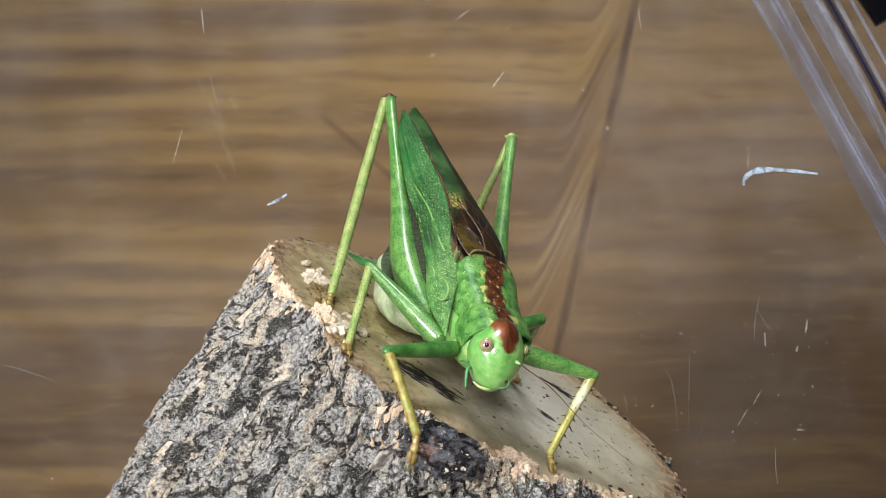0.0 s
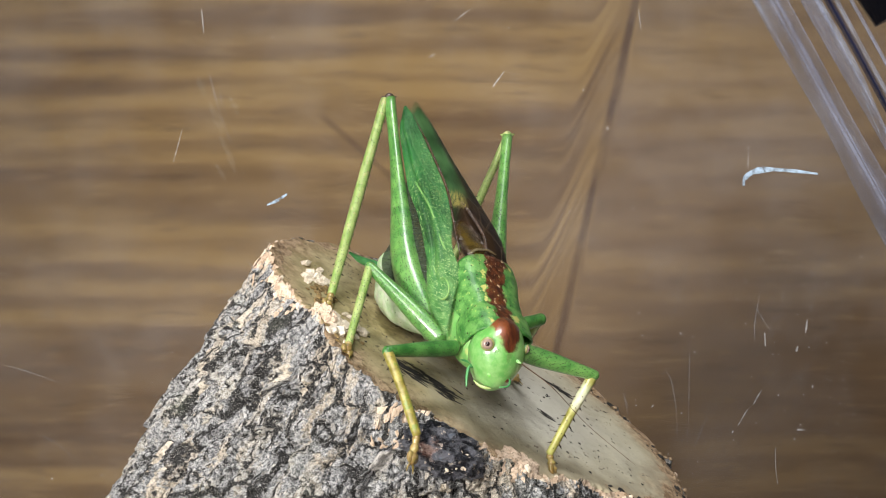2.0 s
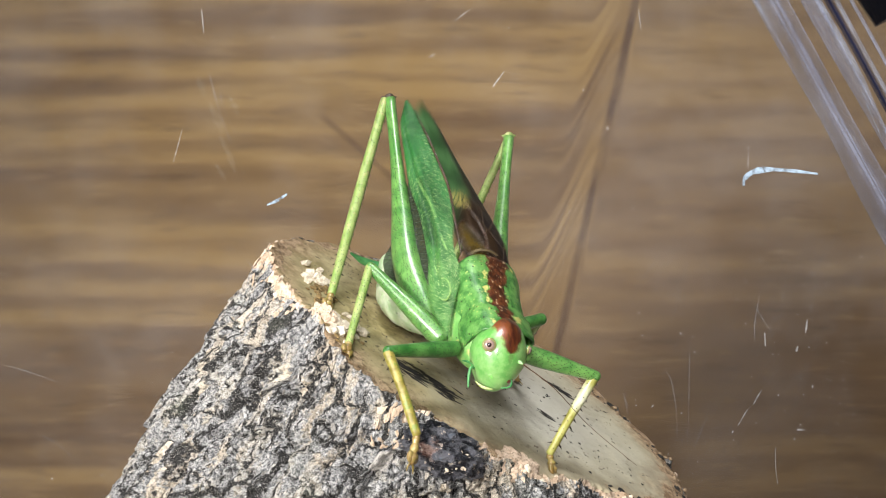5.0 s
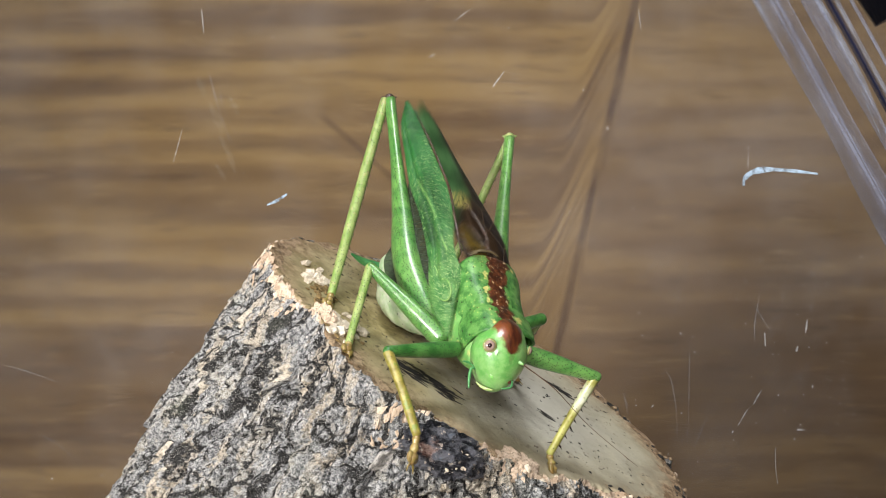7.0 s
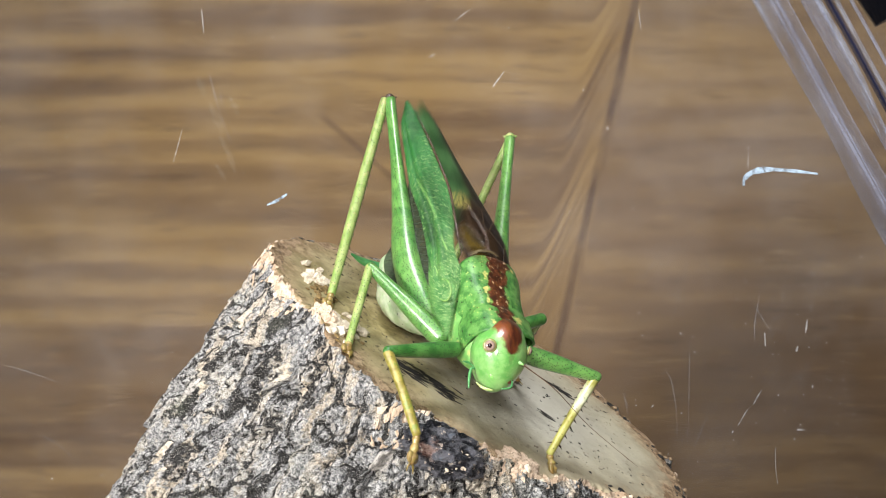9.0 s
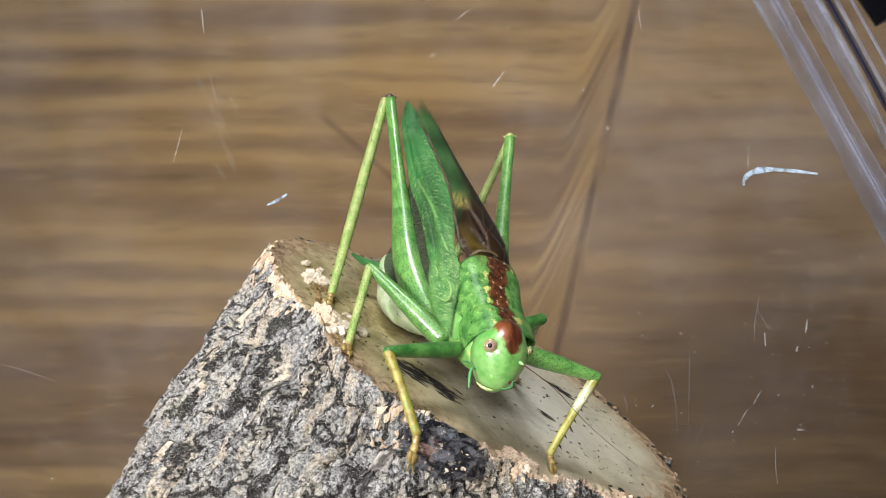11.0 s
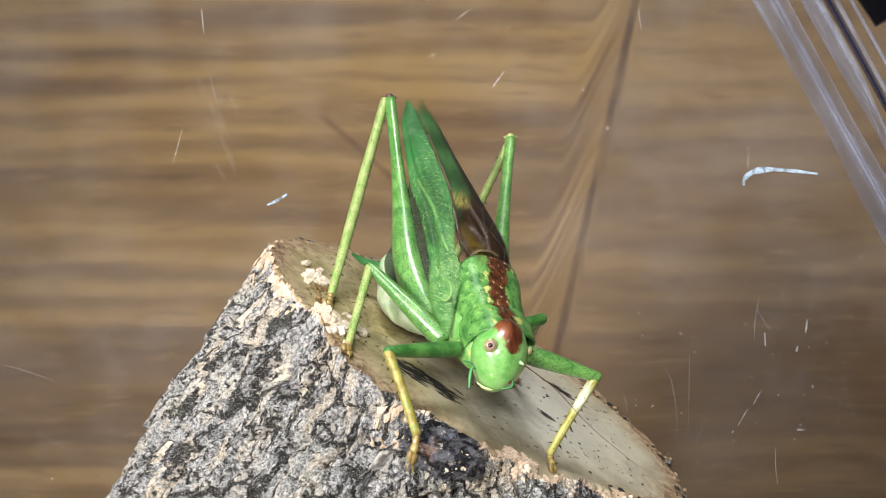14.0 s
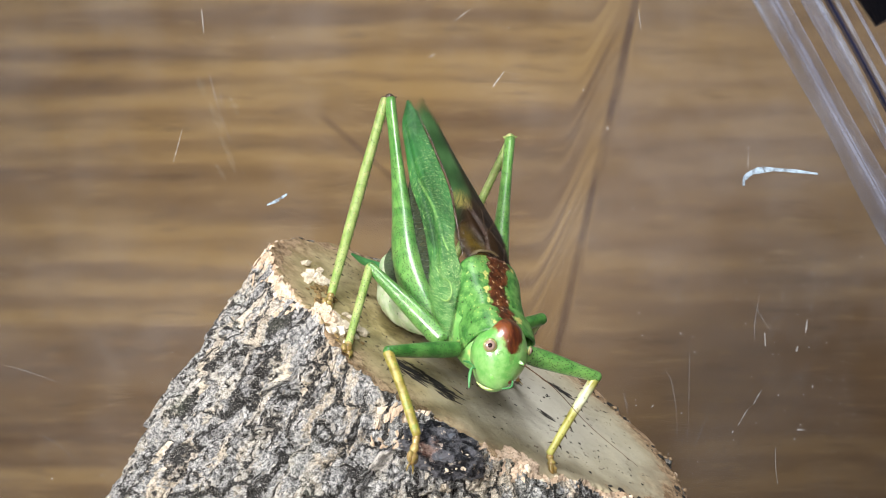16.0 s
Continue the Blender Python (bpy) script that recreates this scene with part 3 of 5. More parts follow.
def make_box():
    root = tagged(new("plastic_box"), "clear scratched plastic box with leaning end walls", "box")
    root.location = (0, 0, -0.0035)
    for ob in (slab("base", (-0.118, -0.070, 0.0), (0.095, 0.0605, 0.0035), pane_plastic, root, 0.001),):
        ob.visible_shadow = False
    bm = bmesh.new()
    rows = []
    for y in (0, 1.6):
        rows.append([(-118, back(0) + y, 3.5), (lean(0), back(0) + y, 3.5), (lean(120), back(120) + y, 123.5), (-75, back(120) + y, 123.5)])
    a, b = [[bm.verts.new([c * MM for c in p]) for p in r] for r in rows]
    bm.faces.new(a), bm.faces.new(b[::-1])
    for i in range(4):
        bm.faces.new((a[i], b[i], b[(i + 1) % 4], a[(i + 1) % 4]))
    rear = part("back_wall", bm, pane_plastic, root, "scratched clear back wall", smooth=False)
    rear.visible_shadow = False
    for sign, far in ((1, 0.0), (-1, -45.0)):
        bm = bmesh.new()
        rows = []
        for dx in (0.0, 1.6):
            rows.append([(sign * lean(z) + far + sign * dx + (18 if sign < 0 else 0), y, z + 3.5) for y, z in ((-70, 0), (back(0) + 1.6, 0), (back(120) + 1.6, 120), (-70, 120))])
        a, b = [[bm.verts.new([c * MM for c in p]) for p in r] for r in rows]
        bm.faces.new(a), bm.faces.new(b[::-1])
        for i in range(4):
            bm.faces.new((a[i], b[i], b[(i + 1) % 4], a[(i + 1) % 4]))
        part("end_wall", bm, pane_plastic, root, smooth=False).visible_shadow = False
    # raised milky, dark and black strips down the leaning end wall
    for y, wide, deep, stuff, low in ((51.6, 4.6, 0.5, rib_soft, 0), (53.6, 1.0, 0.8, rib_plastic, 86), (46.4, 0.9, 0.7, rib_soft, 0), (48.4, 1.3, 0.8, rib_soft, 0), (45.6, 3.4, 0.35, rib_soft, 0),
                                      (36.0, 2.8, 0.7, rib_soft, 0), (34.6, 2.3, 0.9, rib_plastic, 74), (30.4, 1.0, 0.6, rib_dark, 0), (28.4, 0.55, 0.5, rib_plastic, 0), (24.2, 0.3, 0.4, rib_soft, 0),
                                      (15.6, 9.5, 0.8, black_rubber, 85.0)):
        bm = bmesh.new()
        rows = []
        for z in np.linspace(low, 120, 40):
            w = wide * (0.8 + 0.4 * noise.noise((z * 0.06, y, 0))) * (min(1.0, 0.05 + (z - low) / 7.0) if stuff is rib_plastic and low else 1.0)
            rows.append([(lean(z) - deep * min(1.0, w / wide + 0.1) * max(0.0, math.cos(a)) + 0.3, y + w * math.sin(a) + 0.4 * noise.noise((z * 0.09, y, 3)), z + 3.5)
                         for a in np.linspace(-math.pi / 2, math.pi * 1.5, 14)[:-1]])
        sheet(bm, rows, wrap=True)
        part("lid_strip" if stuff is black_rubber else "rib", bm, stuff, root, "black lid strip" if stuff is black_rubber else "raised milky plastic strip").visible_shadow = False
    return root


plastic_box = make_box()

# ---- the log: leaning bark, one sawn end on which the insect stands ----
FACE_C = Vector((2.83, 0.0, 47.83))
FACE_U = Vector((0.853, 0.0, -0.522))
FACE_V = Vector((-0.1526, -0.9563, -0.2494))
FACE_N = Vector((0.4992, -0.2924, 0.8157))


def hump(a, centre, wide):
    d = (a - radians(centre) + math.pi) % (2 * math.pi) - math.pi
    return math.exp(-(d / radians(wide)) ** 2)


def rim(a):
    """The edge of the sawn face at the angle a, in the face's own plane."""
    r = 1 + 0.07 * hump(a, 112, 14) - 0.17 * hump(a, 48, 20) - 0.10 * hump(a, 140, 12)
    r += 0.025 * noise.noise((math.cos(a) * 2.2, math.sin(a) * 2.2, 7)) + 0.020 * noise.noise((math.cos(a) * 9, math.sin(a) * 9, 3)) + 0.014 * noise.noise((math.cos(a) * 27, math.sin(a) * 27, 5))
    return 0.3 + 23.2 * r * math.cos(a), -2.4 + 15.4 * r * math.sin(a)


def on_face(u, v, h=0.0):
    return FACE_C + FACE_U * u + FACE_V * v + FACE_N * h


def bark_point(a, s):
    """A point of the smooth bark: s = 0 at the rim, 1 at the floor."""
    top = on_face(*rim(a))
    q = Vector((-13.0 + 40.0 * math.cos(a), 4.0 - 27.0 * math.sin(a), 0.0))
    p = top.lerp(q, s)
    out = (q - Vector((-13.0, 4.0, 0.0))).normalized()
    return p + out * (0.9 * math.sin(math.pi * min(s * 1.6, 1.0))), out


def bark_flat(a, s):
    """The bark unrolled: millimetres round the log and down along it."""
    return 26.0 * a, 62.0 * s


def bark_cells(x, y, across, along, seed):
    """A plate of cracked bark, longer than wide: its own number, how near its edge, and the offset from its middle."""
    w = Vector((x, y, seed))
    w += noise.noise_vector(Vector((x * 0.5, y * 0.3, seed))) * 1.3 + noise.noise_vector(Vector((x * 2.1, y * 1.4, seed))) * 0.35
    q = Vector((w.x / across, w.y / along, seed))
    far, spots = noise.voronoi(q)
    return noise.cell(spots[0] * 7.31), far[1] - far[0], q - spots[0]


def rough_bark(a, s):
    p, out = bark_point(a, s)
    x, y = bark_flat(a, s)
    g = noise.fractal(Vector((x * 0.13, y * 0.07, 2)), 0.9, 2.1, 3) * 1.0
    tone, gap, off = bark_cells(x, y, 2.6, 6.5, 4.0)
    g += 0.5 * tone + 0.45 * (off.x * (tone - 0.4) + off.y * 0.5) - 0.95 * max(0.0, 1.0 - gap / 0.16)
    tone, gap, off = bark_cells(x, y, 0.9, 1.9, 9.0)
    g += 0.26 * tone + 0.25 * off.y - 0.42 * max(0.0, 1.0 - gap / 0.22)
    w = Vector((x, y * 0.75, 0))
    g += noise.fractal(w * 1.6, 0.8, 2.1, 4) * 0.16 + noise.fractal(w * 5.0, 0.8, 2.1, 2) * 0.07
    crest = noise.fractal(p * 0.75, 0.8, 2.2, 4) * 0.7 * math.exp(-s / 0.018)
    return p + out * (g * min(1.0, 0.25 + s * 9)) + FACE_N * crest


def make_log():
    root = tagged(new("log"), "grey weathered log with a pale sawn end, leaning in the box", "log")
    bm = bmesh.new()
    front = np.concatenate([np.linspace(radians(5), radians(190), 760), np.linspace(radians(190), radians(365), 70)[1:-1]])
    levels = np.concatenate([np.linspace(0, 0.02, 6), np.linspace(0.02, 0.5, 300)[1:], np.linspace(0.5, 1.0, 40)[1:]])
    sheet(bm, [[rough_bark(a, s) for a in front] for s in levels], wrap=True)
    flat = bm.loops.layers.uv.new("unrolled")
    for i, f in enumerate(bm.faces):
        k, j = divmod(i, len(front))
        for loop, (dk, dj) in zip(f.loops, ((0, 0), (0, 1), (1, 1), (1, 0))):
            loop[flat].uv = [c * MM for c in bark_flat(front[(j + dj) % len(front)], levels[k + dk])]
    bmesh.ops.recalc_face_normals(bm, faces=bm.faces)
    for i, f in enumerate(bm.faces):
        k, j = divmod(i, len(front))
        if levels[k] > 0.2:
            break
        a = front[j]
        deep = -0.002 + 0.018 * hump(a, 172, 14) + 0.014 * hump(a, 146, 10) + 0.010 * hump(a, 40, 40)
        if levels[k] < deep * (1 + 2.2 * noise.fractal(f.calc_center_median() * 520, 0.7, 2.2, 5)):
            f.material_index = 1
    part("bark", bm, bark, root, "grey cracked bark with pale flecks").data.materials.append(bare_tan)
    # the sawn face, a little hollow, ending on the bark's own rim
    bm = bmesh.new()
    rows = []
    for k in np.concatenate([np.linspace(0.02, 0.86, 26), np.linspace(0.87, 1.0, 24)]):
        row = []
        for a in front[::2]:
            u, v = rim(a)
            edge = rough_bark(a, 0.0)
            p = on_face(u, v).lerp(edge, k ** 60) - on_face(0.3, -2.4)
            p = on_face(0.3, -2.4) + p * k
            h = 0.20 * noise.fractal(p * 0.14, 1.0, 2.0, 3) + 0.07 * noise.noise(p * 0.9) 
            row.append(p + FACE_N * h * (1 if k < 0.995 else 0.3))
        rows.append(row)
    sheet(bm, rows, wrap=True)
    bmesh.ops.contextual_create(bm, geom=[e for e in bm.edges if e.is_boundary and (e.verts[0].co / MM - on_face(0.3, -2.4)).length < 2])
    bmesh.ops.recalc_face_normals(bm, faces=bm.faces)
    for f in bm.faces:
        p = f.calc_center_median() / MM - on_face(0.3, -2.4)
        r = math.hypot(p.dot(FACE_U) / 23.2, p.dot(FACE_V) / 15.4)
        if r > 0.965 - 0.04 * max(0.0, p.dot(FACE_U) / 23.2) + 0.11 * noise.fractal(p * 0.5, 0.8, 2.2, 4):
            f.material_index = 1
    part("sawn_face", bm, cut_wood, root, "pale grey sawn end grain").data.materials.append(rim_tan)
    return root


log = make_log()


def chip_mesh(seed, thin=0.4):
    """One broken flake about 1 mm across."""
    rng = random.Random(seed)
    bm = bmesh.new()
    bmesh.ops.create_icosphere(bm, subdivisions=1, radius=0.5 * MM)
    for v in bm.verts:
        v.co *= 1 + 0.5 * noise.noise(v.co * 2600 + Vector((seed, 0, 0)))
        v.co.x *= rng.uniform(0.7, 1.3)
        v.co.y *= rng.uniform(0.7, 1.3)
        v.co.z *= thin * rng.uniform(0.6, 1.4)
    for f in bm.faces:
        f.smooth = thin > 0.5
    me = bpy.data.meshes.new("chip")
    bm.to_mesh(me)
    bm.free()
    return me


def chip(name, me, material, parent, place, normal, along, size):
    """A flake laid on a surface; size is length, width, height in millimetres."""
    ob = new(name, me)
    if not me.materials:
        me.materials.append(material)
    z = Vector(normal).normalized()
    x = (Vector(along) - z * z.dot(Vector(along))).normalized()
    m = Matrix((x, z.cross(x), z)).transposed().to_4x4()
    ob.parent = parent
    ob.matrix_basis = Matrix.Translation(Vector(place) * MM) @ m @ Matrix.Diagonal((*size, 1))
    return ob


def bark_spot(a, s):
    """A place on the rough bark with its outward normal and its way down."""
    p = rough_bark(a, s)
    side, down = rough_bark(a + 0.03, s) - p, rough_bark(a, s + 0.015) - p
    out = side.cross(down).normalized()
    if out.y > 0:
        out = -out
    return p, out, down.normalized()


def make_flakes():
    rng = random.Random(11)
    for name, material, label, count in (("bark_crumb", flake_tan, "cream crumb of inner bark", 45), ("bark_crumb", bare_tan, "tan crumb of inner bark", 60), ("bark_flake", flake_grey, "lifted grey bark flake", 110), ("bark_flake", flake_pale, "pale bark flake", 40)):
        meshes = [chip_mesh(k, 0.48 if name == "bark_crumb" else 0.35) for k in range(6)]
        for me in meshes:
            me.materials.append(material)
        for i in range(count):
            if name == "bark_crumb":
                a = radians(rng.choice((rng.gauss(174, 5), rng.gauss(148, 3), rng.gauss(153, 2), rng.uniform(-35, 85), rng.uniform(60, 80))))
                s, size = abs(rng.gauss(0.0, 0.012)), rng.choice((0.3, 0.4, 0.5, 0.6, 0.8)) * rng.uniform(0.8, 1.2)
                size = (size, size * rng.uniform(0.6, 1.0), size * rng.uniform(0.7, 1.1))
            else:
                a, s = radians(rng.uniform(60, 188)), rng.uniform(0.03, 0.48)
                size = rng.uniform(0.4, 1.5)
                size = (size, size * rng.uniform(0.3, 0.8), rng.uniform(0.6, 1.2))
            p, out, down = bark_spot(a, s)
            ob = chip(name, meshes[i % 6], material, log, p - out * 0.06, out, down + out.cross(down) * rng.uniform(-0.9, 0.9), size)
            if i == 0:
                tagged(ob, label)
    # crumbs heaped on the face beside the feet, and broad smooth scabs on the bark under them
    heap = [chip_mesh(k + 40, 0.5) for k in range(6)]
    scab = [chip_mesh(k + 60, 0.25) for k in range(4)]
    for me in heap:
        me.materials.append(flake_tan)
    for me in scab:
        me.materials.append(bare_tan)
    for cu, cv, count in ((-17.9, -1.0, 24), (-12.9, 5.9, 16), (-12.6, 7.2, 12)):
        for i in range(count):
            size = rng.uniform(0.6, 1.5)
            u, v = cu + rng.gauss(0, 0.8), cv + rng.gauss(0, 1.0)
            chip("bark_crumb", heap[i % 6], flake_tan, log, on_face(u, v, face_height(u, v) + size * 0.15), FACE_N, FACE_U + FACE_V * rng.uniform(-2, 2), (size, size * rng.uniform(0.6, 1), size * 1.2))
    wet = [chip_mesh(k + 50, 0.5) for k in range(4)]
    for me in wet:
        me.materials.append(amber_crumb)
    for cu, cv, count in ((-16.4, 1.6, 18), (-15.2, 3.4, 12), (-12.0, 8.4, 12)):
        for i in range(count):
            size = rng.uniform(0.35, 0.95)
            u, v = cu + rng.gauss(0, 0.7), cv + rng.gauss(0, 0.9)
            chip("damp_crumb", wet[i % 4], amber_crumb, log, on_face(u, v, face_height(u, v) + size * 0.08), FACE_N, FACE_U + FACE_V * rng.uniform(-2, 2), (size, size * rng.uniform(0.5, 0.9), size * 0.7))
    for i, (a, s) in enumerate(((150, 0.035), (146, 0.02), (168, 0.04), (172, 0.02))):
        p, out, down = bark_spot(radians(a), s)
        chip("bark_scab", scab[i % 4], bare_tan, log, p - out * 0.1, out, down, (rng.uniform(1.0, 1.7), rng.uniform(0.7, 1.1), 0.9))
    # loose brown and black grains along the far rim
    for k, material in enumerate((rim_tan, flake_dark)):
        meshes = [chip_mesh(k * 5 + j + 80, 0.8) for j in range(4)]
        for me in meshes:
            me.materials.append(material)
        for i in range(95 - 35 * k):
            a = radians(rng.uniform(-62, 40))
            size = rng.uniform(0.25, 0.75)
            chip("rim_grain", meshes[i % 4], material, log, rough_bark(a, 0.0) - (rough_bark(a, 0.0) - FACE_C) * rng.uniform(0.0, 0.06), FACE_N, FACE_U, (size, size * 0.8, size * 0.7))
    # dark splinters and marks lying on the sawn face
    meshes = [chip_mesh(k + 20, 0.3) for k in range(5)]
    for me in meshes:
        me.materials.append(flake_dark)
    for i in range(262):
        if i < 95:
            k = rng.uniform(0, 1)
            u, v = -6.9 + 5.9 * k + rng.gauss(0, 0.3), 6.6 + rng.gauss(0, 0.6)
            size = (rng.uniform(0.8, 2.3), rng.uniform(0.05, 0.14), rng.uniform(0.2, 0.6))
        elif i < 117:
            u, v = (8.9 + rng.gauss(0, 0.75), -9.7 + rng.gauss(0, 0.22)) if i < 111 else (7.9 + rng.gauss(0, 0.3), -1.6 + rng.gauss(0, 0.25))
            size = (rng.uniform(0.9, 1.7), rng.uniform(0.22, 0.48), 0.25)
        else:
            u, v = (rng.uniform(-15, 19), rng.uniform(-11, 8)) if i < 240 else (rng.gauss(15, 3), rng.gauss(1, 4))
            size = (rng.uniform(0.1, 0.42), rng.uniform(0.08, 0.2), rng.uniform(0.2, 0.5)) if i < 240 else (rng.uniform(0.1, 0.3), rng.uniform(0.08, 0.18), 0.25)
        ob = chip("splinter", meshes[i % 5], flake_dark, log, on_face(u, v, 0.30), FACE_N, FACE_U + FACE_V * rng.uniform(-0.2, 0.2), size)
        ob.matrix_basis = Matrix.Translation(FACE_N * (face_height(u, v) - 0.30) * MM) @ ob.matrix_basis


def face_height(u, v):
    p = on_face(u, v)
    return 0.20 * noise.fractal(p * 0.14, 1.0, 2.0, 3) + 0.07 * noise.noise(p * 0.9) + 0.03


def make_knot():
    """The dark knot in the bark below the front foot."""
    bm = bmesh.new()

    def lumpy(p):
        return p * (1 + 0.24 * noise.fractal(p * 2.6, 0.7, 2.2, 6) + 0.035 * noise.ridged_multi_fractal(p * 5.5, 0.8, 2.2, 4, 0.9, 2.0) - 0.04)

    blob(bm, (0.0, -14.3, 43.2), ((3.25, 0.4, -1.3), (0.4, -2.0, 0.2), (0.6, 0.3, 1.9)), lumpy, 130, 90)
    part("knot", bm, knot_dark, log, "dark knot with pale specks")
    rng = random.Random(31)
    for k, (x, z, count, size) in enumerate(((0.9, 43.2, 7, 0.55), (0.15, 41.6, 4, 0.7), (-3.5, 44.0, 3, 0.5), (-0.5, 44.4, 5, 0.45), (1.8, 43.2, 4, 0.5), (-1.8, 42.1, 3, 0.45), (1.6, 42.0, 4, 0.35))):
        me = chip_mesh(k + 120, 0.8)
        me.materials.append(flake_tan)
        for i in range(count):
            p = Vector((x + rng.gauss(0, 0.35), 0, z + rng.gauss(0, 0.3)))
            dx, dz = p.x / 3.25, (p.z - 43.15 + 0.40 * p.x) / 1.9
            if dx * dx + dz * dz > 0.8:
                continue
            p.y = -14.3 - 1.95 * math.sqrt(max(0.05, 1 - dx * dx - dz * dz))
            s = size * rng.uniform(0.5, 1.1)
            chip("knot_crumb", me, flake_tan, log, p, (0.1, -1, 0.2), (1, 0, rng.uniform(-1, 1)), (s, s * rng.uniform(0.5, 0.9), s * 0.6))


def make_scabs():
    """Broad tan patches of bare inner bark beside the knot."""
    for place, axes, seed in (((6.0, -10.7, 41.1), ((2.2, 0.6, -1.1), (0.2, -0.75, 0.3), (0.5, 0.3, 1.3)), 3), ((-10.7, -6.5, 54.0), ((1.15, -0.3, 0.0), (0.2, -0.6, 0.3), (-0.2, 0.2, 1.05)), 12)):
        bm = bmesh.new()
        blob(bm, place, axes, lambda p: p * (1 + 0.3 * noise.fractal(p * 2.2 + Vector((seed, 0, 0)), 0.7, 2.3, 6)), 80, 54)
        part("bare_patch", bm, bare_tan, log, "tan patch of bare inner bark")
    rng = random.Random(41)
    shed = [chip_mesh(k + 140, 0.5) for k in range(4)]
    for me in shed:
        me.materials.append(bare_tan)
    for i in range(26):
        a, s = radians(rng.gauss(102, 1.6)), abs(rng.gauss(0.03, 0.025)) + 0.004
        p, out, down = bark_spot(a, s)
        size = rng.uniform(0.4, 1.0)
        chip("bark_crumb", shed[i % 4], bare_tan, log, p, out, down + out.cross(down) * rng.uniform(-0.8, 0.8), (size * 1.3, size * rng.uniform(0.5, 0.9), size * 0.7))


def make_plates():
    """Thin cream plates of half-shed bark that follow the surface under them."""
    rng = random.Random(77)
    for i in range(46):
        a0, s0 = radians(rng.uniform(66, 186)), rng.uniform(0.06, 0.46)
        long, wide = rng.uniform(0.4, 1.6), rng.uniform(0.25, 0.7)
        skew, lift = rng.uniform(-0.3, 0.3), rng.uniform(0.08, 0.20)
        bm = bmesh.new()
        rows = []
        for k in range(7):
            row = []
            for j in range(22):
                t = 2 * math.pi * j / 22
                r = min(1.0, 0.001 + k / 5.0) * (1 + 0.32 * noise.fractal(Vector((math.cos(t) * 1.7, math.sin(t) * 1.7, i * 3.1)), 0.8, 2.2, 4))
                along, across = math.sin(t) * r * long, math.cos(t) * r * wide + skew * math.sin(t) * r * long
                a, s = a0 + across / 26.0, max(0.02, s0 + along / 62.0)
                out = bark_point(a, s)[1]
                row.append(rough_bark(a, s) + out * (lift if k < 6 else -0.2) * (1 + 0.4 * noise.noise(Vector((along * 3, across * 5, i)))))
            rows.append(row)
        sheet(bm, rows, wrap=True)
        part("bark_plate", bm, plate_cream if i % 3 else plate_grey, log, "thin cream plate of half-shed bark" if i == 1 else "")


make_flakes()
make_plates()
make_knot()
make_scabs()


# ---- scratches on the back wall ----
def scratch(points, wide, material, label=""):
    """A thin raised scar on the inside of the back wall; points are (x, z) in millimetres."""
    bm = bmesh.new()
    c = spline([(x, back(z) - 0.06, z + 3.5) for x, z in points], 14)
    rng = random.Random(int(points[0][0] * 10))
    wide *= 0.55 if material is scratch_faint else 1.0
    top, low = [], []
    for i, p in enumerate(c):
        w = wide * (0.25 + 0.75 * math.sin(math.pi * (0.06 + 0.88 * i / 13))) * rng.uniform(0.6, 1.3)
        d = Vector(c[min(i + 1, 13)] - c[max(i - 1, 0)]).normalized()
        s = d.cross(Vector((0, 1, 0))) * w * 0.5
        top.append(Vector(p) + s), low.append(Vector(p) - s)
    mid = [(a + b) / 2 + Vector((0, -0.05, 0)) for a, b in zip(top, low)]
    sheet(bm, [top, mid, low])
    return part("scratch", bm, material, plastic_box, label)


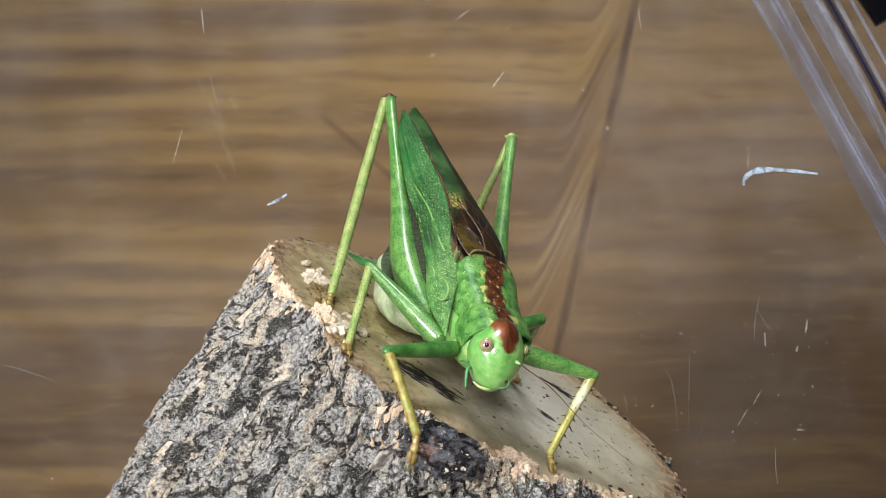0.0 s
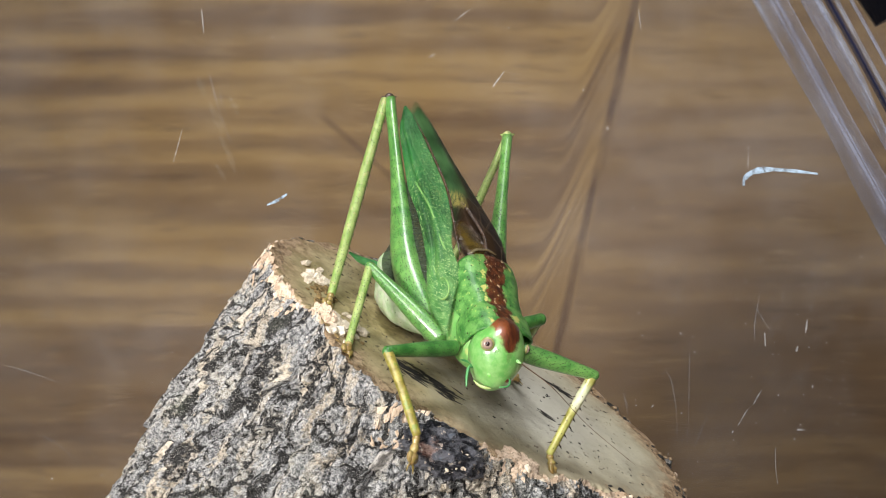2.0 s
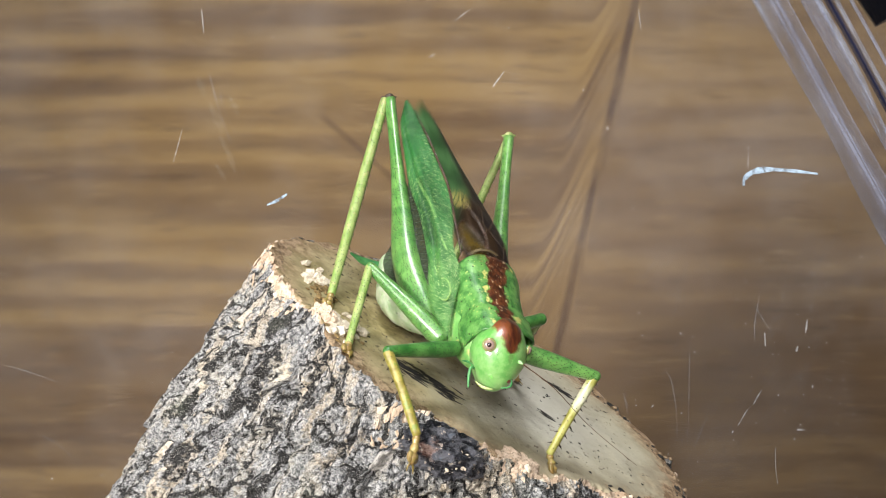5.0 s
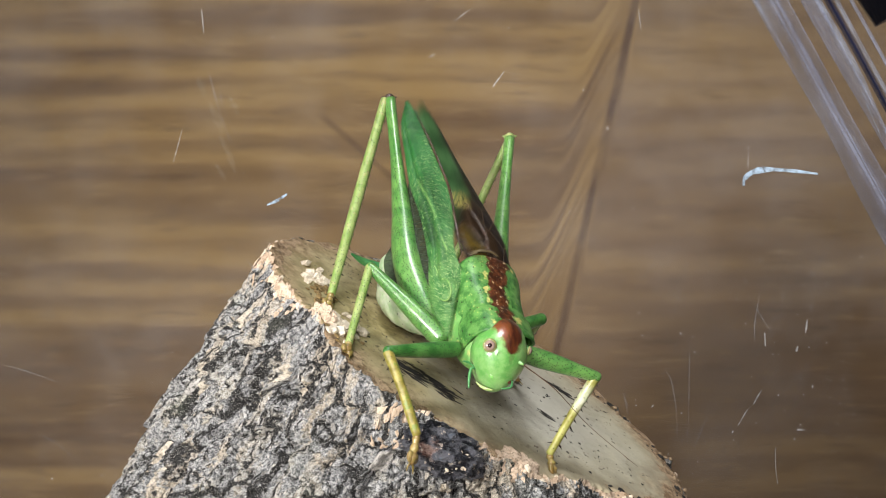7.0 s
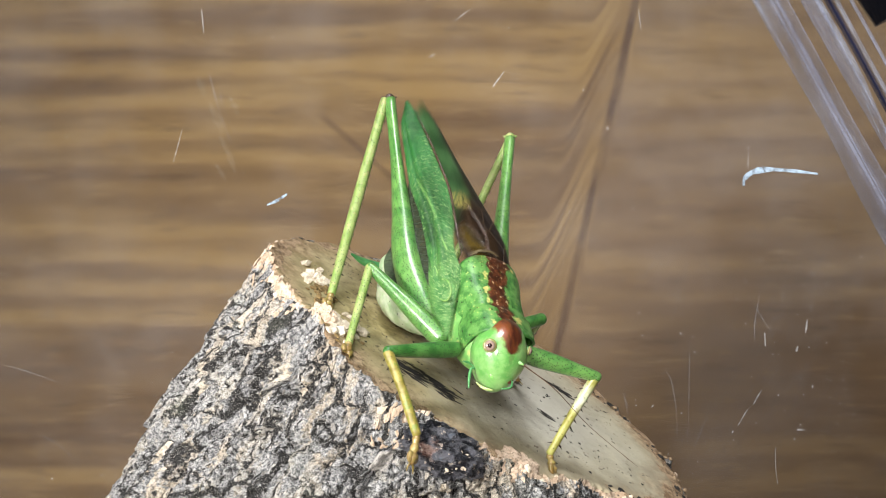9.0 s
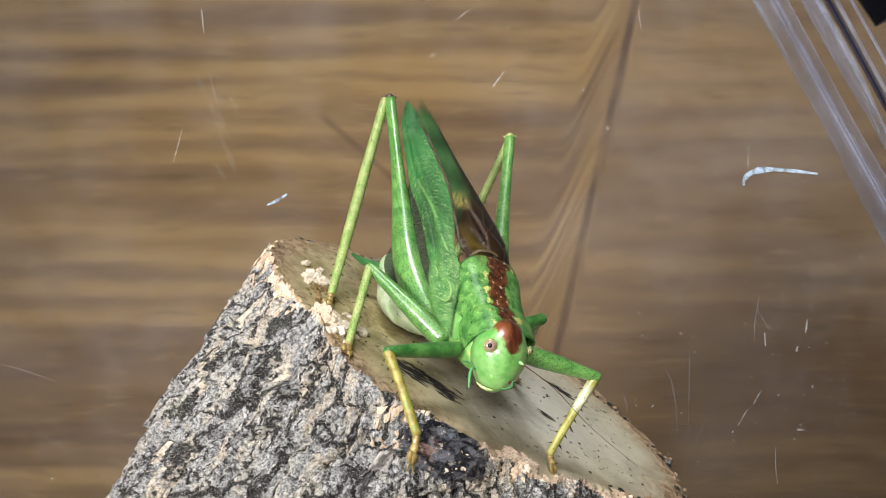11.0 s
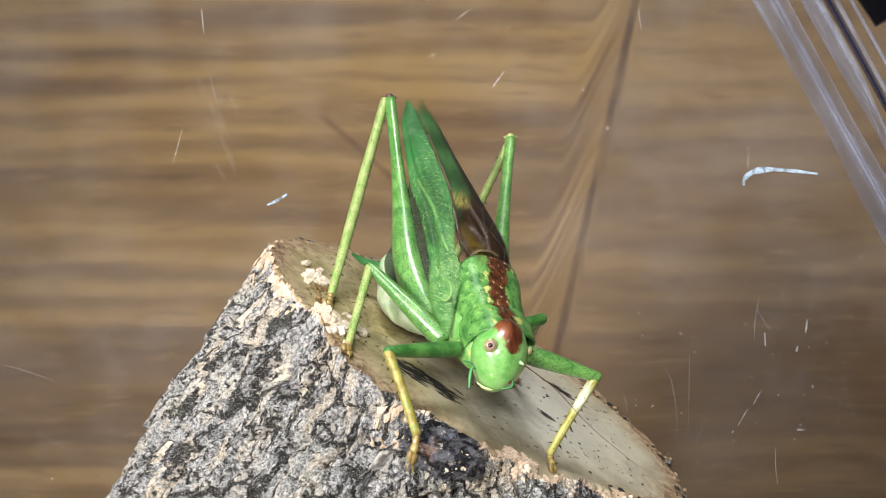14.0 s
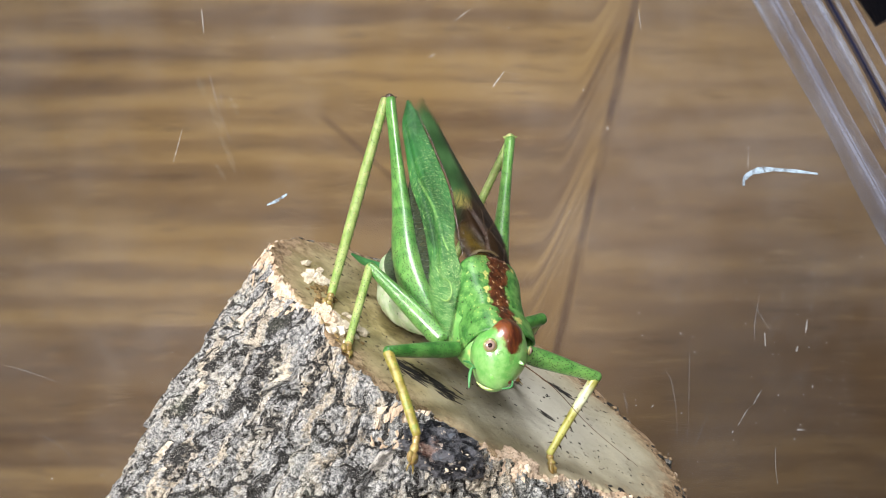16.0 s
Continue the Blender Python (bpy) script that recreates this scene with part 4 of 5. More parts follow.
def make_scratches():
    rng = random.Random(5)
    for points, wide in (([(40.9, 68.6), (41.0, 69.6), (42.2, 70.5), (44.5, 70.8), (48.5, 70.5), (50.9, 70.2)], 0.72), ([(-24.0, 66.0), (-22.6, 66.6), (-21.2, 67.5)], 0.45)):
        scratch(points, wide, scratch_blue, "bluish white scraped mark")
    for points, wide in (([(41.3, 73.9), (41.4, 70.9)], 0.08), ([(43.5, 38.3), (44.5, 40.3)], 0.22), ([(41.4, 35.2), (42.7, 37.6)], 0.12), ([(50.4, 50.3), (50.3, 48.4)], 0.28),
                         ([(49.3, 46.5), (49.1, 45.7)], 0.3), ([(44.6, 48.4), (44.8, 46.5)], 0.25), ([(49.7, 34.6), (50.9, 34.6)], 0.3), ([(46.8, 32.1), (47.0, 29.0), (47.4, 26.7)], 0.12),
                         ([(-35.2, 76.2), (-36.0, 73.6), (-36.6, 71.7)], 0.10), ([(-32.1, 91.9), (-31.9, 88.8)], 0.12), ([(1.6, 90.4), (3.6, 91.9)], 0.14), ([(6.7, 81.8), (8.2, 83.8)], 0.16), ([(-1.9, 85.6), (-1.1, 86.1)], 0.15)):
        scratch(points, wide, scratch_white)
    for points, wide in (([(34.2, 47.7), (34.4, 40.0), (34.4, 32.1)], 0.25), ([(35.4, 32.1), (37.1, 36.4)], 0.25), ([(50.9, 34.6), (53.5, 34.4), (56.3, 33.3)], 0.25), ([(-60.8, 43.8), (-57.0, 42.6), (-53.8, 41.4)], 0.16),
                         ([(-56.2, 33.7), (-54.0, 32.3), (-52.3, 30.6)], 0.25), ([(26.0, 91.9), (26.4, 89.2)], 0.3), ([(25.3, 39.9), (26.1, 36.0)], 0.6), ([(29.9, 42.2), (31.5, 42.5), (32.6, 38.0), (33.0, 33.0)], 0.3),
                         ([(44.0, 55.5), (43.2, 50.0), (43.3, 47.0)], 0.3), ([(42.5, 53.0), (45.8, 48.0)], 0.25), ([(-27.0, 58.5), (-24.0, 55.0)], 0.3), ([(-31.3, 83.4), (-30.2, 79.0), (-28.6, 74.0)], 0.5), ([(-30.0, 82.0), (-29.6, 79.0), (-28.0, 75.5)], 0.3)):
        scratch(points, wide, scratch_faint)
    for points, wide in (([(-32.9, 83.4), (-32.0, 80.6)], 1.0), ([(-31.4, 79.6), (-30.6, 77.8), (-29.7, 75.6)], 1.3), ([(-30.2, 75.2), (-29.0, 72.8), (-28.2, 70.4)], 0.9), ([(-28.8, 80.4), (-27.6, 78.2)], 1.1),
                         ([(-30.9, 71.6), (-29.6, 69.4)], 0.7)):
        scratch(points, wide, smudge)
    # small nicks and dust, mostly low on one side and along the upper half
    for i in range(290):
        if i < 70 or i >= 150:
            x, z = rng.uniform(28, 58), rng.uniform(27, 58)
            turn = rng.gauss(1.45, 0.32)
        elif i < 105:
            x, z = rng.uniform(-62, -22), rng.choice((rng.uniform(30, 93), rng.uniform(25, 58)))
            turn = rng.uniform(-1.2, 1.2)
        else:
            x, z = rng.uniform(-30, 45), rng.uniform(56, 93)
            turn = rng.gauss(0.8, 0.6)
        long = rng.choice((0.1, 0.12, 0.15, 0.2, 0.3, 0.5, 2.5, 6.0) if i < 70 or i >= 150 else (0.12, 0.15, 0.2, 0.3, 0.8, 1.6, 3.0)) * rng.uniform(0.6, 1.3)
        faint = long > 0.6 or rng.random() < 0.5
        dx, dz = math.cos(turn) * long, math.sin(turn) * long
        scratch([(x, z), (x + dx * 0.5 + rng.gauss(0, 0.05) * long, z + dz * 0.5), (x + dx, z + dz)], rng.uniform(0.035, 0.07) if long > 1.2 else rng.uniform(0.07, 0.17), scratch_faint if faint else scratch_white)


def make_dust():
    """Fine arcs and dust wiped across the lower parts of the back wall."""
    rng = random.Random(23)
    for i in range(140):
        x, z = (rng.uniform(-64, -30), rng.uniform(24, 56)) if i < 36 else (rng.uniform(26, 60), rng.uniform(24, 60))
        if i % 3:
            turn, long = rng.uniform(0, 3.1), rng.uniform(0.10, 0.28)
            wide = long * rng.uniform(0.5, 0.9)
            bow = 0.0
        else:
            turn, long = (rng.gauss(-0.6, 0.3) if i < 36 else rng.gauss(1.5, 0.35)), rng.uniform(3, 9)
            wide, bow = rng.uniform(0.04, 0.09), rng.uniform(-0.12, 0.12) * long
        dx, dz = math.cos(turn) * long, math.sin(turn) * long
        scratch([(x, z), (x + dx * 0.5 - dz / long * bow, z + dz * 0.5 + dx / long * bow), (x + dx, z + dz)], wide, scratch_faint if i % 3 == 0 or i % 2 else scratch_white)


make_scratches()
make_dust()


# ---- the bush cricket; its own space: x to its side, y towards its tail, z up from its back ----
SIDE, TAIL, BACK = Vector((0.7756, 0.5706, -0.2701)), Vector((-0.2412, 0.6632, 0.7085)), Vector((0.5834, -0.4843, 0.6520))
cricket = tagged(new("bush_cricket"), "bright green bush cricket singing on the sawn log, wings parted", "insect")
cricket.matrix_basis = Matrix.Translation(Vector((2.9, -8.0, 54.7)) * MM) @ Matrix((SIDE, TAIL, BACK)).transposed().to_4x4()


def make_head():
    bm = bmesh.new()

    def face(p):
        q = Vector(p)
        q.x *= 1.0 - 0.24 * max(0.0, -p.z) - 0.12 * max(0.0, p.z)
        return q

    blob(bm, (0, -5.5, 0.35), ((2.48, 0, 0), (0, -1.72, 1.66), (0, 2.2, 2.3)), face, 48, 32)
    head = part("head", bm, head_skin, cricket, "pale green head with a brown crown")
    # eyes: an olive rim, a pale inner ring and a dark centre, stacked along the way each eye looks
    for place, way, size in (((-2.22, -6.1, 1.66), Vector((-0.62, -0.60, 0.50)), 1.0), ((1.62, -6.1, 2.35), Vector((0.72, -0.5, 0.48)), 0.72)):
        way.normalize()
        one = way.cross(Vector((0, 0, 1))).normalized()
        two = way.cross(one)
        parent = head
        for name, material, r, high, label in (("eye", eye_rim, 0.60, 0.0, "olive rimmed eye"), ("iris", eye_ring, 0.44, 0.16, "pale inner ring"), ("pupil", pupil_black, 0.22, 0.24, "dark eye centre")):
            bm = bmesh.new()
            blob(bm, Vector(place) + way * high * size, (one * r * size, two * r * size, way * (0.34 if r > 0.6 else 0.2) * size), None, 22, 14)
            ob = part(name, bm, material, parent, label)
            parent = head
    # antenna sockets with their roots
    for place, way, r, long in (((-1.40, -6.86, 1.72), Vector((-0.45, -0.75, 0.5)), 0.24, 0.03), ((0.50, -7.22, 1.78), Vector((0.35, -0.85, 0.45)), 0.24, 0.50)):
        way.normalize()
        one = way.cross(Vector((0, 0, 1))).normalized()
        two = way.cross(one)
        bm = bmesh.new()
        tube(bm, [Vector(place) + (one * math.cos(a) + two * math.sin(a)) * r for a in np.linspace(0, 2 * math.pi, 17)], [0.035, 0.05, 0.035], 8, 36)
        socket = part("antenna_socket", bm, socket_green, head)
        bm = bmesh.new()
        tube(bm, [Vector(place) - way * 0.2, Vector(place) + way * long * 0.5, Vector(place) + way * long], [0.20, 0.16, 0.08], 12, 10)
        part("antenna_base", bm, head_skin, socket, "dull green antenna root")
    bm = bmesh.new()
    tube(bm, [(0.66, -7.6, 1.98), (4.6, -8.6, 1.2), (10.6, -9.4, -1.2), (16.8, -11.6, -2.4)], [0.06, 0.038, 0.026, 0.016], 6, 30)
    part("antenna", bm, antenna_brown, head, "long thin brown antenna")
    bm = bmesh.new()
    tube(bm, [(-1.65, -7.35, -1.55), (-1.3, -7.85, -1.45), (-0.9, -8.22, -1.2), (-0.55, -8.4, -0.95)], [0.04, 0.13, 0.14, 0.03], 10, 18)
    part("labrum", bm, lip_yellow, head, "yellowish upper lip")
    bm = bmesh.new()
    blob(bm, (-0.05, -7.6, -0.1), ((1.35, 0, 0), (0, -0.34, 0.24), (0, 0.34, 0.5)), None, 22, 14)
    part("clypeus", bm, face_green, head)
    bm = bmesh.new()
    blob(bm, (0.35, -7.75, 0.2), ((0.6, 0, 0), (0, -0.34, 0.25), (0, 0.34, 0.42)), None, 14, 10)
    part("mandible", bm, jaw_brown, head, "reddish brown jaw")
    for pts, r in (([(-1.9, -6.4, -1.0), (-2.3, -6.5, -1.0), (-2.4, -7.1, -1.4), (-2.35, -7.9, -1.9)], 0.14), ([(-1.9, -6.2, -1.0), (-2.5, -6.0, -0.9), (-3.0, -5.9, -1.0)], 0.10),
                   ([(0.3, -7.5, 0.5), (0.55, -8.2, 0.35), (0.25, -8.8, 0.2), (-0.5, -8.9, -0.1)], 0.10)):
        bm = bmesh.new()
        tube(bm, pts, [r * 0.7, r * 0.6, r, r * 0.9, r * 0.6], 10, 18)
        part("palp", bm, palp_green, head, "blue-green mouth palp")
    return head


def make_pronotum():
    bm = bmesh.new()
    rows = []
    for i in range(30):
        k = i / 29
        y = -4.4 + 7.8 * k
        w = 2.75 + 0.65 * k + 0.12 * math.sin(k * 9)
        h = 2.75 + 0.35 * k - 0.28 * math.sin(math.pi * k) ** 2
        row = []
        for a in np.linspace(radians(-128), radians(128), 46):
            sx, cz = math.sin(a), math.cos(a)
            p = Vector((w * math.copysign(abs(sx) ** 0.75, sx) * (1.16 if sx > 0 else 1.0 - 0.10 * k), y, h * math.copysign(abs(cz) ** 0.65, cz) if cz > 0 else cz * 3.2))
            p.y += 0.7 * (1 - cz) * (0.5 - k) + 0.7 * max(0.0, cz) * (k - 0.5) * 1.2
            bulge = 0.07 * noise.noise(p * 0.7) + 0.10 * math.exp(-((k - 0.38) / 0.05) ** 2) * -1.5
            row.append(p + Vector((0.55, 0, 0)) + Vector((sx, 0, cz)) * bulge)
        rows.append(row)
    sheet(bm, rows)
    bmesh.ops.recalc_face_normals(bm, faces=bm.faces)
    ob = part("pronotum", bm, pronotum_skin, cricket, "green pronotum with a brown band and yellow flecks")
    thick = ob.modifiers.new("thickness", "SOLIDIFY")
    thick.thickness, thick.offset = 0.18 * MM, -1
    return ob


def make_thorax():
    bm = bmesh.new()
    blob(bm, (0, -0.8, -1.3), ((2.35, 0, 0), (0, 5.2, -0.4), (0, 0.3, 2.7)), None, 26, 18)
    return part("thorax", bm, thorax_green, cricket, "pale green speckled underside")


def make_abdomen():
    bm = bmesh.new()
    c = spline([(0, 1.0, -3.4), (-0.9, 4.5, -5.5), (-1.1, 7.3, -6.5), (-1.2, 9.6, -7.0), (-1.2, 12.2, -7.4)], 60)
    rows = []
    for i in range(60):
        k = i / 59
        r = 2.1 + 0.95 * math.sin(math.pi * min(1, k * 1.15)) - 2.0 * max(0, k - 0.55) ** 1.1
        ring = 0.10 * abs(math.sin(k * math.pi * 8))
        rows.append([Vector(c[i]) + Vector((math.cos(a) * (r + ring) * 0.92, 0.15 * math.sin(a), math.sin(a) * (r + ring))) for a in np.linspace(0, 2 * math.pi, 30)[:-1]])
    sheet(bm, rows, wrap=True)
    bmesh.ops.contextual_create(bm, geom=[e for e in bm.edges if e.is_boundary])
    bmesh.ops.recalc_face_normals(bm, faces=bm.faces)
    ob = part("abdomen", bm, belly_pale, cricket, "whitish green ringed abdomen")
    bm = bmesh.new()
    tube(bm, [(-1.2, 12.4, -8.6), (-3.4, 12.5, -8.7), (-5.4, 12.3, -8.1)], [0.45, 0.40, 0.10], 10, 12)
    part("cercus", bm, palp_green, ob, "pointed green tail feeler")
    return ob


def wing_sheet(upper, lower, bulge, folds=1.0, n=70, m=40):
    """A wing between its upper and lower edge, bowed outwards."""
    top, low = spline(upper, n), spline(lower, n)
    rows = []
    for i in range(n):
        row = []
        for j in range(m):
            f = j / (m - 1)
            p = Vector(top[i] * (1 - f) + low[i] * f)
            p += Vector(bulge) * (4 * f * (1 - f)) * math.sin(math.pi * min(0.5, 0.12 + i / n * 1.0)) * (1 - 0.8 * i / n)
            k = i / (n - 1)
            p += Vector((-0.7, 0, 0.5)) * (0.28 * math.exp(-((f - 0.35 - 0.35 * k) / 0.10) ** 2) - 0.30 * math.exp(-((f - 0.58 - 0.2 * k) / 0.07) ** 2)) * math.sin(math.pi * min(1, k * 1.1)) * folds
            p += Vector((-0.6, 0, 0.5)) * 0.16 * noise.noise(Vector((p.x * 0.6, p.y * 0.35, p.z * 0.6)))
            row.append(p)
        rows.append(row)
    return rows


def make_wings():
    bm = bmesh.new()
    leaf = wing_sheet([(-2.1, 2.2, 1.5), (-2.8, 4.4, 1.95), (-2.1, 8.2, 2.4), (-1.75, 12.0, 2.55), (-2.05, 16.6, 2.5), (-2.35, 19.8, 2.4), (-2.7, 22.1, 2.4), (-2.95, 23.5, 2.2)],
                         [(-2.7, -2.6, -2.0), (-3.6, 1.2, -1.8), (-3.9, 4.9, -0.35), (-4.0, 9.6, 0.3), (-4.0, 13.4, 0.2), (-3.75, 17.6, 0.6), (-3.6, 21.0, 1.1), (-3.05, 23.4, 2.0)], (-0.6, 0, 0.3))
    sheet(bm, leaf)
    edge = [(-2.1, 4.0, 1.95), (-2.05, 8.2, 2.5), (-1.7, 12.0, 2.65), (-2.0, 16.6, 2.6), (-2.3, 19.8, 2.5), (-2.65, 22.1, 2.45)]
    one = part("fore_wing", bm, green_wing, cricket, "green fore wing with pale flecks")
    bm = bmesh.new()
    ring = [Vector((-3.55, 1.15, 0.05)) + Vector((-0.05, 0.75, 0.55)) * math.cos(a) + Vector((-0.15, -0.95, 0.75)) * math.sin(a) for a in np.linspace(0, 2 * math.pi, 21)]
    tube(bm, ring, [0.06, 0.08, 0.06], 8, 48)
    part("wing_boss", bm, pale_vein, one, "pale oval ridge at the wing root")
    bm = bmesh.new()
    tube(bm, edge, [0.05, 0.11, 0.12, 0.10, 0.07, 0.03], 8, 60)
    for i, p in enumerate(spline(edge, 46)[4:34]):
        blob(bm, Vector(p) + Vector((0.05, 0, 0.08)), ((0.08, 0, 0), (0, 0.10, 0), (0, 0, 0.08)), None, 8, 6)
    part("wing_border", bm, vein_brown, one, "dark beaded border of the wing")
    for path, r in (([(0.56, 0.74), (0.40, 0.56), (0.24, 0.34), (0.06, 0.08)], 0.085), ([(0.30, 0.86), (0.18, 0.62), (0.08, 0.40)], 0.05)):
        bm = bmesh.new()
        tube(bm, [Vector(leaf[int(k * 69)][int(f * 39)]) + Vector((-0.05, 0, 0.05)) for k, f in path], [r * 0.5, r, r, r * 0.6], 8, 40)
        part("vein", bm, pale_vein, one)
    bm = bmesh.new()
    rows = wing_sheet([(-1.6, 3.4, 2.1), (-2.4, 7.0, 2.0), (-2.7, 12.0, 2.0), (-3.4, 18.0, 1.7), (-2.7, 22.4, 1.9), (-1.8, 24.55, 2.3)],
                      [(3.0, 3.9, 2.6), (2.95, 7.2, 2.9), (1.95, 11.8, 2.75), (0.6, 17.6, 2.55), (-0.5, 22.4, 2.5), (-1.35, 24.7, 2.35)], (0.1, 0, 0.55), 0.0)
    down = wing_sheet([(3.0, 3.9, 2.6), (2.95, 7.2, 2.9), (1.95, 11.8, 2.75), (0.6, 17.6, 2.55), (-0.5, 22.4, 2.5), (-1.35, 24.7, 2.35)],
                      [(3.3, 2.0, -2.0), (3.4, 6.0, -1.6), (2.6, 11.0, -1.2), (1.2, 17.0, -0.4), (-0.45, 22.3, 1.4), (-1.3, 24.6, 2.25)], (0.9, 0, 0.2), 0.0)
    sheet(bm, [a + b[1:] for a, b in zip(rows, down)])
    two = part("fore_wing", bm, brown_wing, cricket, "brown and green fore wing with a glassy sound field")
    bm = bmesh.new()
    fold = wing_sheet([(-2.8, 16.0, 0.2), (-2.9, 9.6, -0.2), (-2.7, 4.6, -1.6), (-2.4, 0.6, -2.6)], [(-2.9, 15.6, -0.8), (-3.0, 12.0, -3.9), (-4.2, 8.8, -5.6), (-3.2, 3.4, -5.8)], (-0.5, 0, 0), 0.0)
    sheet(bm, fold)
    three = part("hind_wing", bm, membrane, cricket, "folded grey-green translucent hind wing")
    for k in range(6, 66, 3):
        bm = bmesh.new()
        tube(bm, [Vector(fold[k][j]) + Vector((-0.04, 0, 0.02)) for j in (1, 12, 24, 36)], [0.035, 0.05, 0.045, 0.02], 6, 12)
        part("cross_vein", bm, vein_grey, three)
    bm = bmesh.new()
    blob(bm, (-1.0, 5.3, 2.70), ((1.3, 0.1, 0.05), (-0.5, 2.4, 0.05), (0, 0, 0.26)), None, 26, 14)
    part("sound_window", bm, amber_glass, two, "amber glassy sound window")
    bm = bmesh.new()
    loop = [Vector((-1.0, 5.3, 2.78)) + Vector((1.33, 0.1, 0.05)) * math.cos(a) + Vector((-0.51, 2.45, 0.05)) * math.sin(a) for a in np.linspace(0, 2 * math.pi, 25)]
    tube(bm, loop, [0.07, 0.09, 0.07], 8, 60)
    part("window_frame", bm, vein_brown, two, "brown vein round the sound window")
    # raised ridge; its pale skin stands in for glints at the wing root
    bm = bmesh.new()
    tube(bm, [(-1.7, 3.6, 2.75), (-1.1, 4.1, 3.0), (-0.3, 4.3, 3.1), (0.5, 4.5, 3.1), (1.4, 4.4, 3.0)], [0.06, 0.14, 0.09, 0.13, 0.05], 10, 24)
    part("root_ridge", bm, ridge_glint, two, "shiny ridge across the wing root, pale for its glints")
    bm = bmesh.new()
    tube(bm, [(0.35, 4.6, 3.0), (0.35, 6.6, 3.2), (-0.3, 8.8, 3.2), (-0.9, 10.4, 3.05)], [0.12, 0.10, 0.09, 0.05], 8, 24)
    part("vein", bm, vein_brown, two)
    for ob in (one, two):
        thick = ob.modifiers.new("thickness", "SOLIDIFY")
        thick.thickness = 0.07 * MM
    return one, two, three


def spikes(bm, a, b, r, count, length, rng, outs):
    """Short spines in rows along a shin."""
    a, b = Vector(a), Vector(b)
    d = (b - a).normalized()
    for o in outs:
        o = (Vector(o) - d * d.dot(Vector(o))).normalized()
        for i in range(count):
            k = 0.06 + 0.9 * (i + rng.uniform(-0.25, 0.25)) / count
            p = a.lerp(b, k) + o * r * 0.85
            q = p + (o * 0.85 + d * 0.5) * length * rng.uniform(0.7, 1.2)
            s = d.cross(o) * 0.09
            w = d * 0.10
            base = [bm.verts.new(x * MM) for x in (p + s, p + w, p - s, p - w)]
            tip = bm.verts.new(q * MM)
            for x, y in zip(base, base[1:] + base[:1]):
                bm.faces.new((x, y, tip))


LEGS = {}


def make_leg(key, joints, femur_r, tibia_r, mats, spine_n, spine_len, outs, names):
    """Femur, tibia with spines, and a jointed foot between hip, knee, ankle and toe."""
    hip, knee, ankle, toe = [Vector(j) for j in joints]
    rng = random.Random(key)
    bm = bmesh.new()
    sag = Vector((-0.776, 0.241, -0.583)) * (1.30 if key == "a" else 0.0)
    tube(bm, [hip, hip.lerp(knee, 0.25) + sag, hip.lerp(knee, 0.5) + sag * 0.72, hip.lerp(knee, 0.75) + sag * 0.35, knee], femur_r, 18, 40, 0.85)
    femur = part(names + "_femur", bm, mats[0], cricket)
    if key in ("a", "b"):
        bm = bmesh.new()
        d = (knee - hip).normalized()
        blob(bm, knee + d * 0.28, ((0.52, 0, 0), (0, 0.42, 0), (0, 0, 0.48)), None, 14, 10)
        for o in ((-0.78, 0.24, -0.58), (0.78, -0.24, 0.58)):
            tip = knee + Vector(o) * 0.74 + d * 0.45
            tube(bm, [knee + Vector(o) * 0.35 + d * 0.2, knee.lerp(tip, 0.7), tip], [0.20, 0.14, 0.04], 8, 6)
        part("knee_cap", bm, knee_dark if key == "a" else mats[1], femur, "dark knee cap" if key == "a" else "")
    if key not in ("a", "b"):
        bm = bmesh.new()
        blob(bm, knee, [Vector(q) * femur_r[-1] * 0.96 for q in ((1, 0, 0), (0, 1, 0), (0, 0, 1))], None, 16, 12)
        part("knee", bm, mats[0], femur)
    bm = bmesh.new()
    joint = knee + Vector((-0.31, 0.10, -0.23)) * (1.2 if key == "a" else 0.0)
    mid = joint.lerp(ankle, 0.5) + Vector((0, 0.15, 0.1))
    tube(bm, [joint, mid, ankle], tibia_r, 12, 30)
    tibia = part(names + "_tibia", bm, mats[1], cricket)
    bm = bmesh.new()
    spikes(bm, joint, ankle, tibia_r[len(tibia_r) // 2], spine_n, spine_len, rng, outs)
    part("spines", bm, spine_dark, tibia, "short dark spines")
    bm = bmesh.new()
    for i in range(3):
        a, b = ankle.lerp(toe, i / 3.4), ankle.lerp(toe, (i + 1.05) / 3.4)
        tube(bm, [a, a.lerp(b, 0.5), b], [0.26, 0.36 + 0.05 * i, 0.22], 10, 9)
    ahead = (toe - ankle).normalized()
    wide = ahead.cross(Vector((0.3, 0.2, 1))).normalized()
    for s in (-1, 1):
        blob(bm, ankle.lerp(toe, 0.72) + wide * 0.30 * s, (wide * 0.36, ahead * 0.50, wide.cross(ahead) * 0.24), None, 14, 10)
    tarsus = part(names + "_tarsus", bm, mats[2], cricket, "amber jointed foot")
    for s in (-1, 1):
        bm = bmesh.new()
        side = (toe - ankle).cross(Vector((0.3, 0.2, 1))).normalized()
        tube(bm, [ankle.lerp(toe, 0.88), toe + side * 0.3 * s, toe + side * 0.42 * s + (toe - ankle).normalized() * 0.5], [0.12, 0.10, 0.03], 6, 8)
        part("claw", bm, foot_brown, tarsus)
    LEGS[key] = (femur, tibia, hip, knee, ankle)


def ring_material():
    n = Nodes("pale amber eye")
    return n.set(n.mix(n.noise(1800, 3), (0.24, 0.16, 0.13), (0.38, 0.28, 0.24)), 0.15, Coat_Weight=0.6, Coat_Roughness=0.05)


